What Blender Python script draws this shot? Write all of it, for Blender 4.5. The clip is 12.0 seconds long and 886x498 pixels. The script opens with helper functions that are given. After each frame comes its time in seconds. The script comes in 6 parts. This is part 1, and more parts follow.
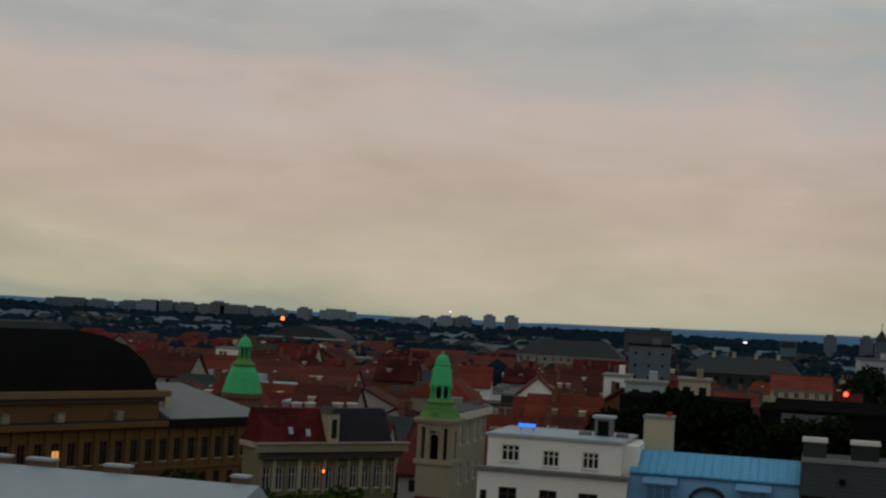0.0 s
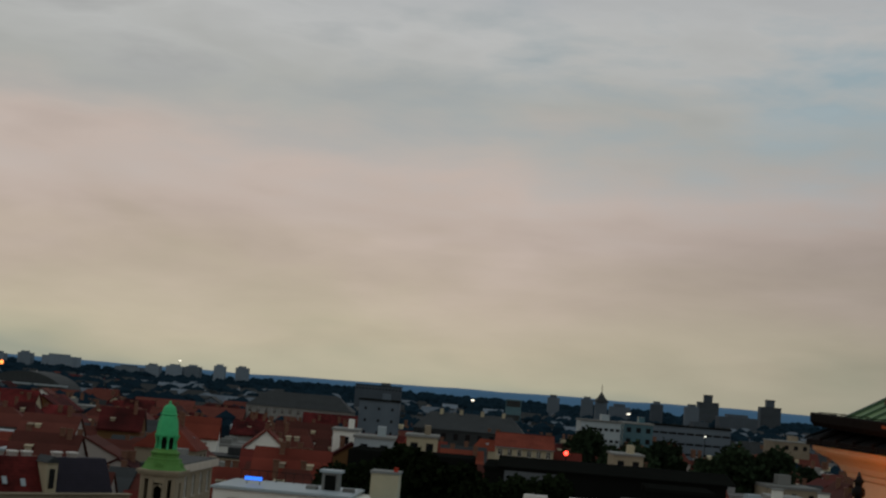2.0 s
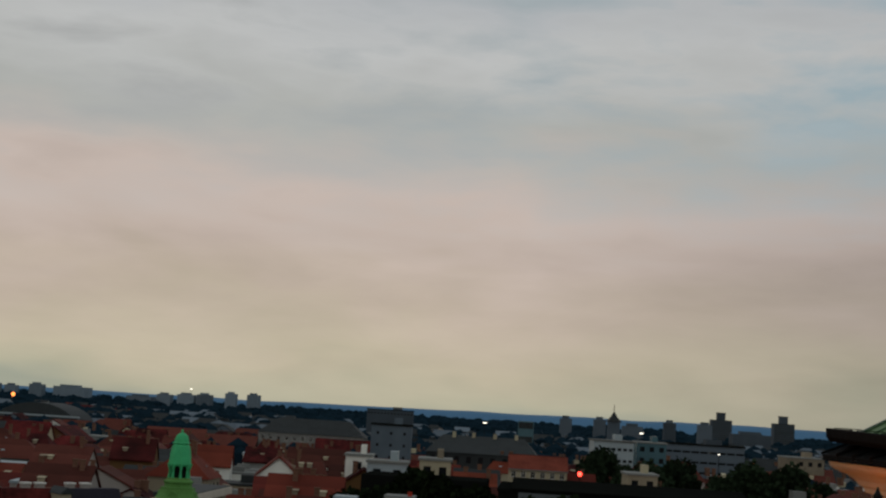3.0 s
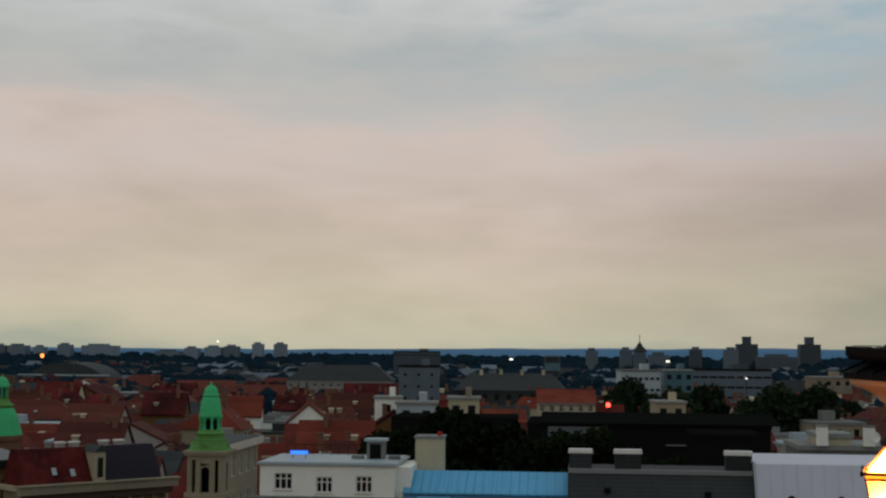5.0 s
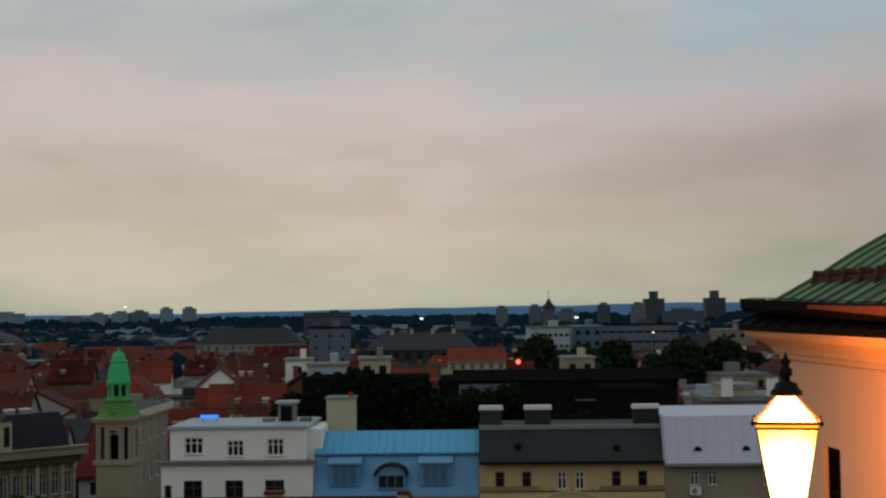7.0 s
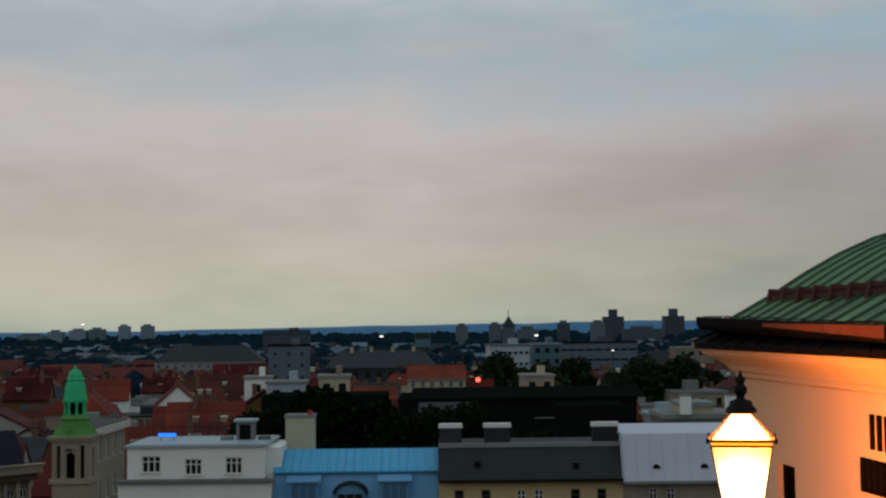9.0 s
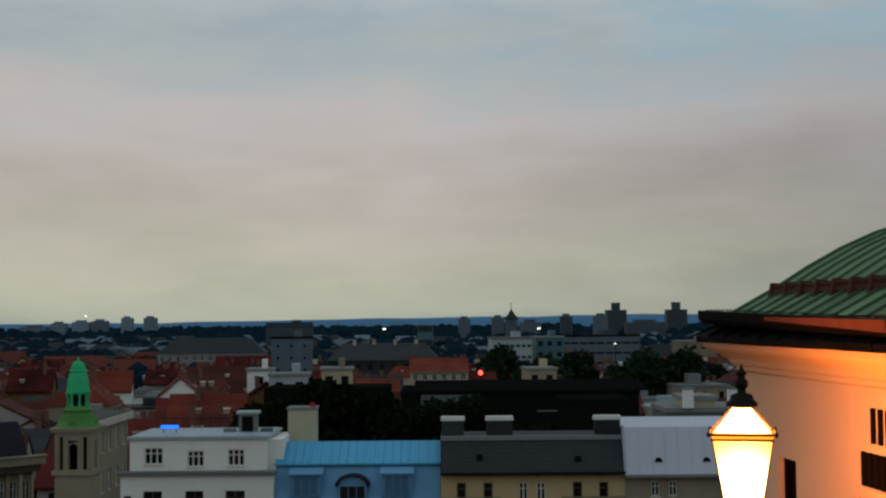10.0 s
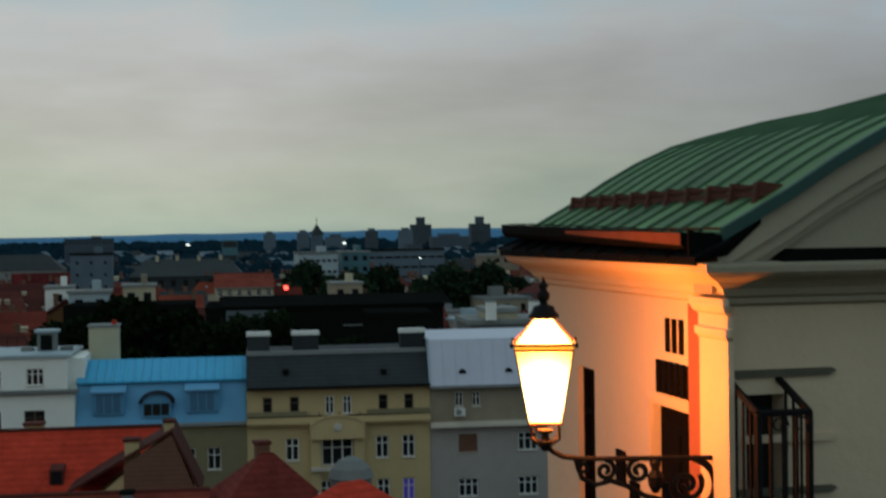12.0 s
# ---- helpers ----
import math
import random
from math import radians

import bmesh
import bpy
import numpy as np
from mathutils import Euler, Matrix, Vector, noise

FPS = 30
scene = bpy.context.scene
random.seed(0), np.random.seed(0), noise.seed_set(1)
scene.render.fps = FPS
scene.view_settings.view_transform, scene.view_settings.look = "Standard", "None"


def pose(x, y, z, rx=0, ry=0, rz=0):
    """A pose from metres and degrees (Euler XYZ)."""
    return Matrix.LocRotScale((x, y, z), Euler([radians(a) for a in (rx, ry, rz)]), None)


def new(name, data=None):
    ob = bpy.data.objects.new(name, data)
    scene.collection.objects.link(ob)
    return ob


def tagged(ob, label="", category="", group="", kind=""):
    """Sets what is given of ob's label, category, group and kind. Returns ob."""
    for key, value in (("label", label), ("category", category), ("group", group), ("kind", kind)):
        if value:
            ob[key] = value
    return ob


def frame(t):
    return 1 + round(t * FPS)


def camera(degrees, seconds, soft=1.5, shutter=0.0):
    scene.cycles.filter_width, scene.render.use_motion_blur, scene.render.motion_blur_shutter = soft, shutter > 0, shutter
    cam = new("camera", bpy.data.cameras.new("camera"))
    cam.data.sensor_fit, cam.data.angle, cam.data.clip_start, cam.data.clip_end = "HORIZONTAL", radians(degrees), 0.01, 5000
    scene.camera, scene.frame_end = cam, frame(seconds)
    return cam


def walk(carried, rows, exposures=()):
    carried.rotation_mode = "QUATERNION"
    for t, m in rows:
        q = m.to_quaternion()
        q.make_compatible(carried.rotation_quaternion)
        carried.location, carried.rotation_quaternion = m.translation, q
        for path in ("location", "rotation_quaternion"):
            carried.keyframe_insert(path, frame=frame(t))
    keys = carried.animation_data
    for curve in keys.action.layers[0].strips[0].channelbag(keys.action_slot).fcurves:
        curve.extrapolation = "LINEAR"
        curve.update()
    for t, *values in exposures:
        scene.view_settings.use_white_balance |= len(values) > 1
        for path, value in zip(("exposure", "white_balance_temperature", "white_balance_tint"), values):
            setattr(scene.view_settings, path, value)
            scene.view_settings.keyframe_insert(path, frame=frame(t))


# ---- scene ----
cam = camera(35.35, 12.0, soft=2.3, shutter=0.4)
PATH = (
    (0.0, pose(-0.180, 0, 31, 92.771, -2.990, 14.840)),
    (0.5, pose(-0.180, 0, 31, 93.105, -3.920, 13.450)),
    (0.8, pose(-0.180, 0, 31, 92.923, -3.824, 11.662)),
    (1.0, pose(-0.180, 0, 31, 93.510, -3.900, 10.365)),
    (1.5, pose(-0.180, 0, 31, 95.145, -5.400, 5.830)),
    (2.0, pose(-0.180, 0, 31, 95.690, -4.715, 3.815)),
    (2.5, pose(-0.190, 0, 31, 96.620, -4.150, 3.600)),
    (3.0, pose(-0.200, 0, 31, 96.600, -3.550, 4.300)),
    (3.2, pose(-0.200, 0, 31, 96.403, -2.823, 3.333)),
    (4.8, pose(-0.140, 0, 31, 94.297, -0.758, 4.142)),
    (5.0, pose(-0.130, 0, 31, 94.090, -0.500, 5.370)),
    (5.5, pose(-0.120, 0, 31, 94.600, -0.200, 5.270)),
    (6.0, pose(-0.100, 0, 31, 93.930, -0.250, 5.410)),
    (6.5, pose(-0.065, 0, 31, 93.445, 0.170, 3.380)),
    (7.0, pose(-0.035, 0, 31, 92.436, 0.720, 1.690)),
    (7.5, pose(-0.025, 0, 31, 92.438, 1.120, 0.704)),
    (7.7, pose(-0.020, 0, 31, 92.665, 0.844, 0.094)),
    (9.3, pose(-0.005, 0, 31, 93.152, 0.530, 0.031)),
    (9.5, pose(0.000, 0, 31, 93.019, 0.019, 0.001)),
    (10.0, pose(0.000, 0, 31, 92.855, 0.480, 0.158)),
    (10.5, pose(0.000, 0, 31, 91.863, 1.680, -1.474)),
    (11.0, pose(0.010, 0, 31, 91.886, 1.640, -4.770)),
    (11.5, pose(0.015, 0, 31, 89.314, 1.000, -7.495)),
    (11.8, pose(0.0, 0, 31, 88.415, 0.868, -8.36)),
    (12.0, pose(-0.008, 0, 31, 89.255, 0.780, -7.840)),
)
EXPOSURES = ((0.0, -0.1, 6700, 12), (0.8, -0.03, 6650, 12), (1.5, -0.13, 6640, 11), (2.0, -0.08, 6630, 11), (2.5, 0.0, 6620, 11), (3.2, 0.0, 6600, 11), (4.8, 0.15, 6550, 11), (6.0, 0.17, 6550, 11), (6.5, 0.22, 6500, 11), (7.0, 0.12, 6350, 11), (7.7, 0.08, 6250, 10), (9.3, 0.02, 5900, 6), (10.5, -0.02, 5950, 5), (11.0, -0.03, 5900, -1), (11.5, -0.04, 5850, -3), (11.8, 0.05, 5600, -4), (12.0, 0.09, 5550, -4))
walk(cam, PATH, EXPOSURES)

# ---- sky ----
def srgb(r, g, b):
    return tuple(((c / 255) / 12.92 if c < 10.3 else (((c / 255) + 0.055) / 1.055) ** 2.4) for c in (r, g, b)) + (1,)


def ramp(nt, stops):
    n = nt.nodes.new("ShaderNodeValToRGB")
    e = n.color_ramp.elements
    while len(e) < len(stops):
        e.new(0.5)
    for el, (p, c) in zip(e, stops):
        el.position, el.color = p, c
    return n


def maths(nt, op, a, b=0.0, clamp=False):
    n = nt.nodes.new("ShaderNodeMath")
    n.operation, n.use_clamp = op, clamp
    for i, v in enumerate((a, b)):
        if isinstance(v, (int, float)):
            n.inputs[i].default_value = v
        else:
            nt.links.new(v, n.inputs[i])
    return n.outputs[0]


def mixed(nt, fac, a, b, mode="MIX"):
    n = nt.nodes.new("ShaderNodeMix")
    n.data_type, n.blend_type = "RGBA", mode
    for i, v in ((0, fac), (6, a), (7, b)):
        if isinstance(v, (int, float, tuple)):
            n.inputs[i].default_value = v
        else:
            nt.links.new(v, n.inputs[i])
    return n.outputs[2]


def sky():
    w = bpy.data.worlds.new("dusk_sky")
    scene.world = w
    w.use_nodes = True
    nt = w.node_tree
    nt.nodes.clear()
    out, bg = nt.nodes.new("ShaderNodeOutputWorld"), nt.nodes.new("ShaderNodeBackground")
    nt.links.new(bg.outputs[0], out.inputs[0])
    co, sep = nt.nodes.new("ShaderNodeTexCoord"), nt.nodes.new("ShaderNodeSeparateXYZ")
    nt.links.new(co.outputs["Generated"], sep.inputs[0])
    x, y, z = sep.outputs
    # clouds: flat streaks, softly torn
    def clouds(sx, sz, detail, dist, seed):
        m, n = nt.nodes.new("ShaderNodeMapping"), nt.nodes.new("ShaderNodeTexNoise")
        m.inputs["Scale"].default_value = (sx, sx, sz)
        m.inputs["Location"].default_value = (seed, seed * 0.7, seed * 1.3)
        nt.links.new(co.outputs["Generated"], m.inputs[0])
        nt.links.new(m.outputs[0], n.inputs["Vector"])
        n.inputs["Scale"].default_value, n.inputs["Detail"].default_value = 1.0, detail
        n.inputs["Roughness"].default_value, n.inputs["Distortion"].default_value = 0.55, dist
        return n.outputs[0]
    big = clouds(4.2, 13, 3, 0.3, 3.1)
    fine = clouds(8.5, 32, 5, 0.2, 8.7)
    zz = maths(nt, "ADD", z, maths(nt, "MULTIPLY", maths(nt, "SUBTRACT", big, 0.5), 0.12))
    low = ramp(nt, [(0.0, srgb(160, 164, 148)), (0.014, srgb(178, 175, 153)), (0.04, srgb(190, 181, 159)), (0.075, srgb(188, 175, 160)),
                    (0.11, srgb(192, 178, 168)), (0.155, srgb(197, 184, 176)), (0.2, srgb(174, 177, 174)), (0.25, srgb(188, 191, 191)),
                    (0.33, srgb(166, 172, 178)), (0.5, srgb(174, 177, 179)), (1.0, srgb(166, 170, 174))])
    nt.links.new(zz, low.inputs[0])
    # greyer and dimmer to the west, low down
    high = maths(nt, "MULTIPLY", maths(nt, "SUBTRACT", z, 0.10), 8.0, True)
    west = maths(nt, "MULTIPLY", maths(nt, "ADD", x, 0.04, True), 2.2, True)
    west = maths(nt, "MULTIPLY", west, maths(nt, "SUBTRACT", 1.0, maths(nt, "MULTIPLY", high, 0.75)))
    col = mixed(nt, west, low.outputs[0], mixed(nt, 1.0, low.outputs[0], srgb(200, 204, 211), "MULTIPLY"))
    streak = maths(nt, "MULTIPLY", maths(nt, "SUBTRACT", maths(nt, "ADD", maths(nt, "MULTIPLY", fine, 0.6), maths(nt, "MULTIPLY", big, 0.4)), 0.46), 7.0, True)
    cool = maths(nt, "MULTIPLY", maths(nt, "MULTIPLY", streak, high), 0.85)
    # cloud gaps: grey to the east, bluer to the west
    side = maths(nt, "MULTIPLY", maths(nt, "ADD", x, 0.25), 2.2, True)
    col = mixed(nt, cool, col, mixed(nt, side, srgb(157, 160, 160), srgb(142, 163, 172)))
    soft = maths(nt, "MULTIPLY", maths(nt, "SUBTRACT", maths(nt, "ADD", maths(nt, "MULTIPLY", fine, 0.5), maths(nt, "MULTIPLY", big, 0.5)), 0.5), 2.3)
    col = mixed(nt, 1.0, col, mixed(nt, maths(nt, "ADD", soft, 0.5), (0.86, 0.86, 0.86, 1), (1.14, 1.14, 1.14, 1)), "MULTIPLY")
    # the sky behind, away from the last light, is a little brighter
    back = maths(nt, "MULTIPLY", maths(nt, "SUBTRACT", 0.35, y, True), 1.4, True)
    col = mixed(nt, back, col, mixed(nt, 1.0, col, (1.07, 1.06, 1.03, 1), "MULTIPLY"))
    nt.links.new(col, bg.inputs[0])
    bg.inputs[1].default_value = 1.0


sky()


# ---- materials ----
def material(name, colour, rough=0.85, metal=0.0, grain=3.0, vary=0.25, stain=0.35, bump=0.15, each=0.0, hue=0.0, glow=None, ribs=None, courses=0.0, shine=None):
    """Procedural surface: grain and larger stains in metres, bump, a little difference from object to object.
    ribs: (axis, spacing) of raised lines; courses: height of tile courses."""
    m = bpy.data.materials.new(name)
    m.use_nodes = True
    nt = m.node_tree
    bsdf = nt.nodes["Principled BSDF"]
    co = nt.nodes.new("ShaderNodeTexCoord")
    def noise_of(scale, detail):
        n = nt.nodes.new("ShaderNodeTexNoise")
        nt.links.new(co.outputs["Object"], n.inputs["Vector"])
        n.inputs["Scale"].default_value, n.inputs["Detail"].default_value = scale, detail
        n.inputs["Roughness"].default_value = 0.6
        return n.outputs[0]
    small, large = noise_of(grain, 6), noise_of(grain * 0.13, 4)
    val = maths(nt, "ADD", maths(nt, "MULTIPLY", maths(nt, "SUBTRACT", small, 0.5), vary * 2), maths(nt, "MULTIPLY", maths(nt, "SUBTRACT", large, 0.5), stain * 2))
    if each:
        info = nt.nodes.new("ShaderNodeObjectInfo")
        val = maths(nt, "ADD", val, maths(nt, "MULTIPLY", maths(nt, "SUBTRACT", info.outputs["Random"], 0.5), each * 2))
        isle = nt.nodes.new("ShaderNodeNewGeometry")
        val = maths(nt, "ADD", val, maths(nt, "MULTIPLY", maths(nt, "SUBTRACT", isle.outputs["Random Per Island"], 0.5), each * 1.6))
    val = maths(nt, "MAXIMUM", maths(nt, "ADD", val, 1.0), 0.15)
    height = small
    if ribs:
        sep = nt.nodes.new("ShaderNodeSeparateXYZ")
        nt.links.new(co.outputs["Object"], sep.inputs[0])
        w = maths(nt, "PINGPONG", sep.outputs["XYZ".index(ribs[0])], ribs[1])
        line = maths(nt, "SUBTRACT", 1.0, maths(nt, "DIVIDE", w, ribs[1] * 0.22), True)
        height = maths(nt, "ADD", maths(nt, "MULTIPLY", small, 0.3), line)
        val = maths(nt, "MULTIPLY", val, maths(nt, "SUBTRACT", 1.0, maths(nt, "MULTIPLY", line, 0.3)))
    if courses:
        sep = nt.nodes.new("ShaderNodeSeparateXYZ")
        nt.links.new(co.outputs["Object"], sep.inputs[0])
        saw = maths(nt, "FRACT", maths(nt, "DIVIDE", sep.outputs["Z"], courses))
        height = maths(nt, "ADD", small, saw)
        val = maths(nt, "MULTIPLY", val, maths(nt, "ADD", 0.82, maths(nt, "MULTIPLY", saw, 0.3)))
    vec = nt.nodes.new("ShaderNodeCombineColor")
    for i in range(3):
        nt.links.new(val, vec.inputs[i])
    col = mixed(nt, 1.0, (*colour, 1), vec.outputs[0], "MULTIPLY")
    if hue:
        h, info = nt.nodes.new("ShaderNodeHueSaturation"), nt.nodes.new("ShaderNodeObjectInfo")
        nt.links.new(maths(nt, "ADD", 0.5, maths(nt, "MULTIPLY", maths(nt, "SUBTRACT", info.outputs["Random"], 0.5), hue)), h.inputs["Hue"])
        nt.links.new(col, h.inputs["Color"])
        col = h.outputs[0]
    nt.links.new(col, bsdf.inputs["Base Color"])
    bsdf.inputs["Roughness"].default_value, bsdf.inputs["Metallic"].default_value = rough, metal
    bsdf.inputs["Specular IOR Level"].default_value = (0.12 if rough >= 0.7 else 0.4) if shine is None else shine
    b = nt.nodes.new("ShaderNodeBump")
    b.inputs["Strength"].default_value, b.inputs["Distance"].default_value = min(1.0, bump * 2), 0.03
    nt.links.new(height, b.inputs["Height"])
    nt.links.new(b.outputs[0], bsdf.inputs["Normal"])
    if glow:
        bsdf.inputs["Emission Color"].default_value, bsdf.inputs["Emission Strength"].default_value = (*glow[0], 1), glow[1]
    return m


M = dict(
    plaster_white=material("plaster_white", (0.8, 0.81, 0.75), grain=1.5, vary=0.06, stain=0.12),
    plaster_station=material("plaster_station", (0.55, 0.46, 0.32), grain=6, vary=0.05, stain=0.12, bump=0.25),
    plaster_yellow=material("plaster_yellow", (0.5, 0.39, 0.2), grain=1.2, vary=0.1, stain=0.22),
    plaster_grey=material("plaster_grey", (0.36, 0.33, 0.30), grain=1.2, vary=0.1, stain=0.2),
    plaster_cream=material("plaster_cream", (0.38, 0.335, 0.235), grain=1.0, vary=0.15, stain=0.3, each=0.35, hue=0.03),
    plaster_ochre=material("plaster_ochre", (0.15, 0.082, 0.033), grain=0.8, vary=0.12, stain=0.25),
    stone_tower=material("stone_tower", (0.3, 0.255, 0.18), grain=1.5, vary=0.12, stain=0.28),
    brick_brown=material("brick_brown", (0.17, 0.09, 0.06), grain=2.5, vary=0.2, stain=0.3, courses=0.25),
    tile_red=material("tile_red", (0.15, 0.028, 0.02), grain=1.6, vary=0.5, stain=0.9, courses=0.3, each=0.45, hue=0.02),
    tile_bright=material("tile_bright", (0.42, 0.042, 0.02), grain=3, vary=0.4, stain=0.6, courses=0.3),
    tile_brown=material("tile_brown", (0.10, 0.03, 0.022), grain=3, vary=0.2, stain=0.35, courses=0.3, each=0.35),
    slate=material("slate", (0.036, 0.042, 0.044), rough=0.7, grain=2, vary=0.2, stain=0.35, courses=0.3, each=0.2),
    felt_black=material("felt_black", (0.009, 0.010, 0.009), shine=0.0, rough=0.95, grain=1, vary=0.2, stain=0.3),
    metal_blue=material("metal_blue", (0.075, 0.36, 0.6), rough=0.5, metal=0.0, grain=1, vary=0.08, stain=0.2, ribs=("X", 0.35)),
    metal_blue_dark=material("metal_blue_dark", (0.11, 0.28, 0.46), rough=0.6, grain=1, vary=0.1, stain=0.25),
    metal_lilac=material("metal_lilac", (0.5, 0.52, 0.6), rough=0.5, grain=1, vary=0.06, stain=0.15),
    metal_white=material("metal_white", (0.31, 0.38, 0.41), rough=0.5, grain=1, vary=0.06, stain=0.2),
    zinc=material("zinc", (0.22, 0.23, 0.23), rough=0.8, metal=0.0, shine=0.08, grain=2, vary=0.1, stain=0.2),
    copper_green=material("copper_green", (0.06, 0.46, 0.19), rough=0.7, grain=1.5, vary=0.2, stain=0.35),
    copper_pale=material("copper_pale", (0.095, 0.24, 0.06), rough=0.7, grain=1.5, vary=0.2, stain=0.35),
    copper_roof=material("copper_roof", (0.115, 0.21, 0.08), rough=0.65, grain=2.2, vary=0.45, stain=1.0, bump=0.1, each=0.16),
    # roof copper darkened: the seams' shadow line is in the colour
    copper_seam_shade=material("copper_seam_shade", (0.055, 0.115, 0.055), rough=0.6, grain=3, vary=0.3, stain=0.5),
    # plaster reddened and darkened for the pilaster's shaded side
    plaster_side_shade=material("plaster_side_shade", (0.24, 0.09, 0.055), grain=6, vary=0.1, stain=0.2, bump=0.2),
    # darker copy of plaster_station, with the front's shade in its colour
    plaster_front_shade=material("plaster_front_shade", (0.34, 0.31, 0.225), grain=6, vary=0.07, stain=0.2, bump=0.25),
    copper_dark=material("copper_dark", (0.018, 0.06, 0.05), rough=0.55, grain=3, vary=0.2, stain=0.3),
    black_metal=material("black_metal", (0.004, 0.004, 0.004), rough=0.75, shine=0.03, grain=6, vary=0.3, stain=0.3),
    rust_board=material("rust_board", (0.13, 0.045, 0.02), rough=0.8, grain=8, vary=0.3, stain=0.35),
    # slab concrete paled and blued: the haze before it is painted in
    slab_hazed=material("slab_hazed", (0.155, 0.205, 0.25), grain=0.15, vary=0.2, stain=0.3, each=0.35),
    plaster_olive=material("plaster_olive", (0.22, 0.19, 0.11), grain=1.0, vary=0.15, stain=0.3),
    cornice_ochre=material("cornice_ochre", (0.19, 0.115, 0.055), grain=1.0, vary=0.15, stain=0.3),
    slate_blue=material("slate_blue", (0.022, 0.02, 0.03), rough=0.7, grain=2, vary=0.2, stain=0.35, courses=0.3),
    rust=material("rust", (0.1, 0.04, 0.028), rough=0.85, grain=12, vary=0.35, stain=0.4),
    iron=material("iron", (0.007, 0.007, 0.007), rough=0.6, metal=0.0, shine=0.1, grain=20, vary=0.2, stain=0.2),
    gutter=material("gutter", (0.008, 0.008, 0.008), rough=0.6, metal=0.0, shine=0.1, grain=6, vary=0.3, stain=0.3),
    # dark tone for the shadow in the front wall's grooves
    groove_shadow=material("groove_shadow", (0.1, 0.095, 0.07), rough=0.7, grain=5, vary=0.2, stain=0.35),
    stone_trim=material("stone_trim", (0.55, 0.5, 0.42), grain=6, vary=0.08, stain=0.2, bump=0.2),
    frame_white=material("frame_white", (0.7, 0.7, 0.66), rough=0.6, vary=0.05, stain=0.1),
    frame_dark=material("frame_dark", (0.08, 0.05, 0.035), rough=0.6, vary=0.1, stain=0.2),
    sign_dark=material("sign_dark", (0.004, 0.0036, 0.0034), rough=0.85, shine=0.03, grain=10, vary=0.1, stain=0.2),
    concrete=material("concrete", (0.2, 0.21, 0.2), grain=1, vary=0.12, stain=0.25, each=0.3),
    # concrete for far blocks, tinted blue in place of haze
    concrete_hazed=material("concrete_hazed", (0.095, 0.122, 0.148), grain=0.1, vary=0.15, stain=0.25, each=0.3),
    shutter_blue=material("shutter_blue", (0.06, 0.15, 0.26), rough=0.5, grain=2, vary=0.15, stain=0.2),
    glass_teal=material("glass_teal", (0.06, 0.14, 0.17), rough=0.25, grain=0.4, vary=0.15, stain=0.2),
    bark=material("bark", (0.06, 0.045, 0.03), grain=6),
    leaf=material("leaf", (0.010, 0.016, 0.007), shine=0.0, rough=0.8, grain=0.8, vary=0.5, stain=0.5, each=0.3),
    # paler copy of leaf: haze over distant crowns is in the colour
    leaf_hazed=material("leaf_hazed", (0.02, 0.033, 0.018), shine=0.0, rough=0.8, grain=0.5, vary=0.5, stain=0.5, each=0.3),
    leaf_green=material("leaf_green", (0.034, 0.06, 0.012), shine=0.0, rough=0.8, grain=0.8, vary=0.4, stain=0.4, each=0.2),
    # tree colour with the blue of distance haze mixed in
    woods_hazed=material("woods_hazed", (0.010, 0.024, 0.036), shine=0.0, rough=0.95, grain=0.05, vary=0.35, stain=0.4),
    ground=material("ground", (0.02, 0.021, 0.021), shine=0.0, rough=0.95, grain=0.05, vary=0.3, stain=0.4),
    # woodland seen through haze: the blue is painted, not the hills' own
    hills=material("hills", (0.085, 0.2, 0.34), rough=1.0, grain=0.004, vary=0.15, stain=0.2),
)


def glowing(name, colour, strength):
    m = bpy.data.materials.new(name)
    m.use_nodes = True
    b = m.node_tree.nodes["Principled BSDF"]
    b.inputs["Base Color"].default_value = (*colour, 1)
    b.inputs["Emission Color"].default_value, b.inputs["Emission Strength"].default_value = (*colour, 1), strength
    return m


def frosted_lamp_glass(name, centre, near, reach, fade=7.0):
    """Frosted glass round a burner: white-hot before the mantle, deep orange towards the rims."""
    m = bpy.data.materials.new(name)
    m.use_nodes = True
    nt = m.node_tree
    b = nt.nodes["Principled BSDF"]
    co, d = nt.nodes.new("ShaderNodeTexCoord"), nt.nodes.new("ShaderNodeVectorMath")
    d.operation = "DISTANCE"
    d.inputs[1].default_value = centre
    nt.links.new(co.outputs["Object"], d.inputs[0])
    f = maths(nt, "DIVIDE", maths(nt, "SUBTRACT", d.outputs["Value"], near), reach, True)
    c = ramp(nt, [(0.0, (1.0, 0.72, 0.30, 1)), (0.55, (1.0, 0.5, 0.11, 1)), (1.0, (1.0, 0.27, 0.02, 1))])
    nt.links.new(f, c.inputs[0])
    nt.links.new(c.outputs[0], b.inputs["Emission Color"])
    nt.links.new(maths(nt, "SUBTRACT", 9.0, maths(nt, "MULTIPLY", f, fade)), b.inputs["Emission Strength"])
    b.inputs["Base Color"].default_value = (0.8, 0.6, 0.3, 1)
    return m


M["lamp_glass"] = frosted_lamp_glass("lamp_glass", (-1.29, 0, 0.52), 0.17, 0.24)
M["lamp_top"] = frosted_lamp_glass("lamp_top", (-1.29, 0, 0.82), 0.1, 0.3, 4.5)
M["lamp_band"] = glowing("lamp_band", (1.0, 0.38, 0.02), 1.6)
# lantern ironwork, the flame's orange bloom put into its colour
M["iron_bloom"] = material("iron_bloom", (0.2, 0.07, 0.02), rough=0.5, metal=0.3, grain=20)
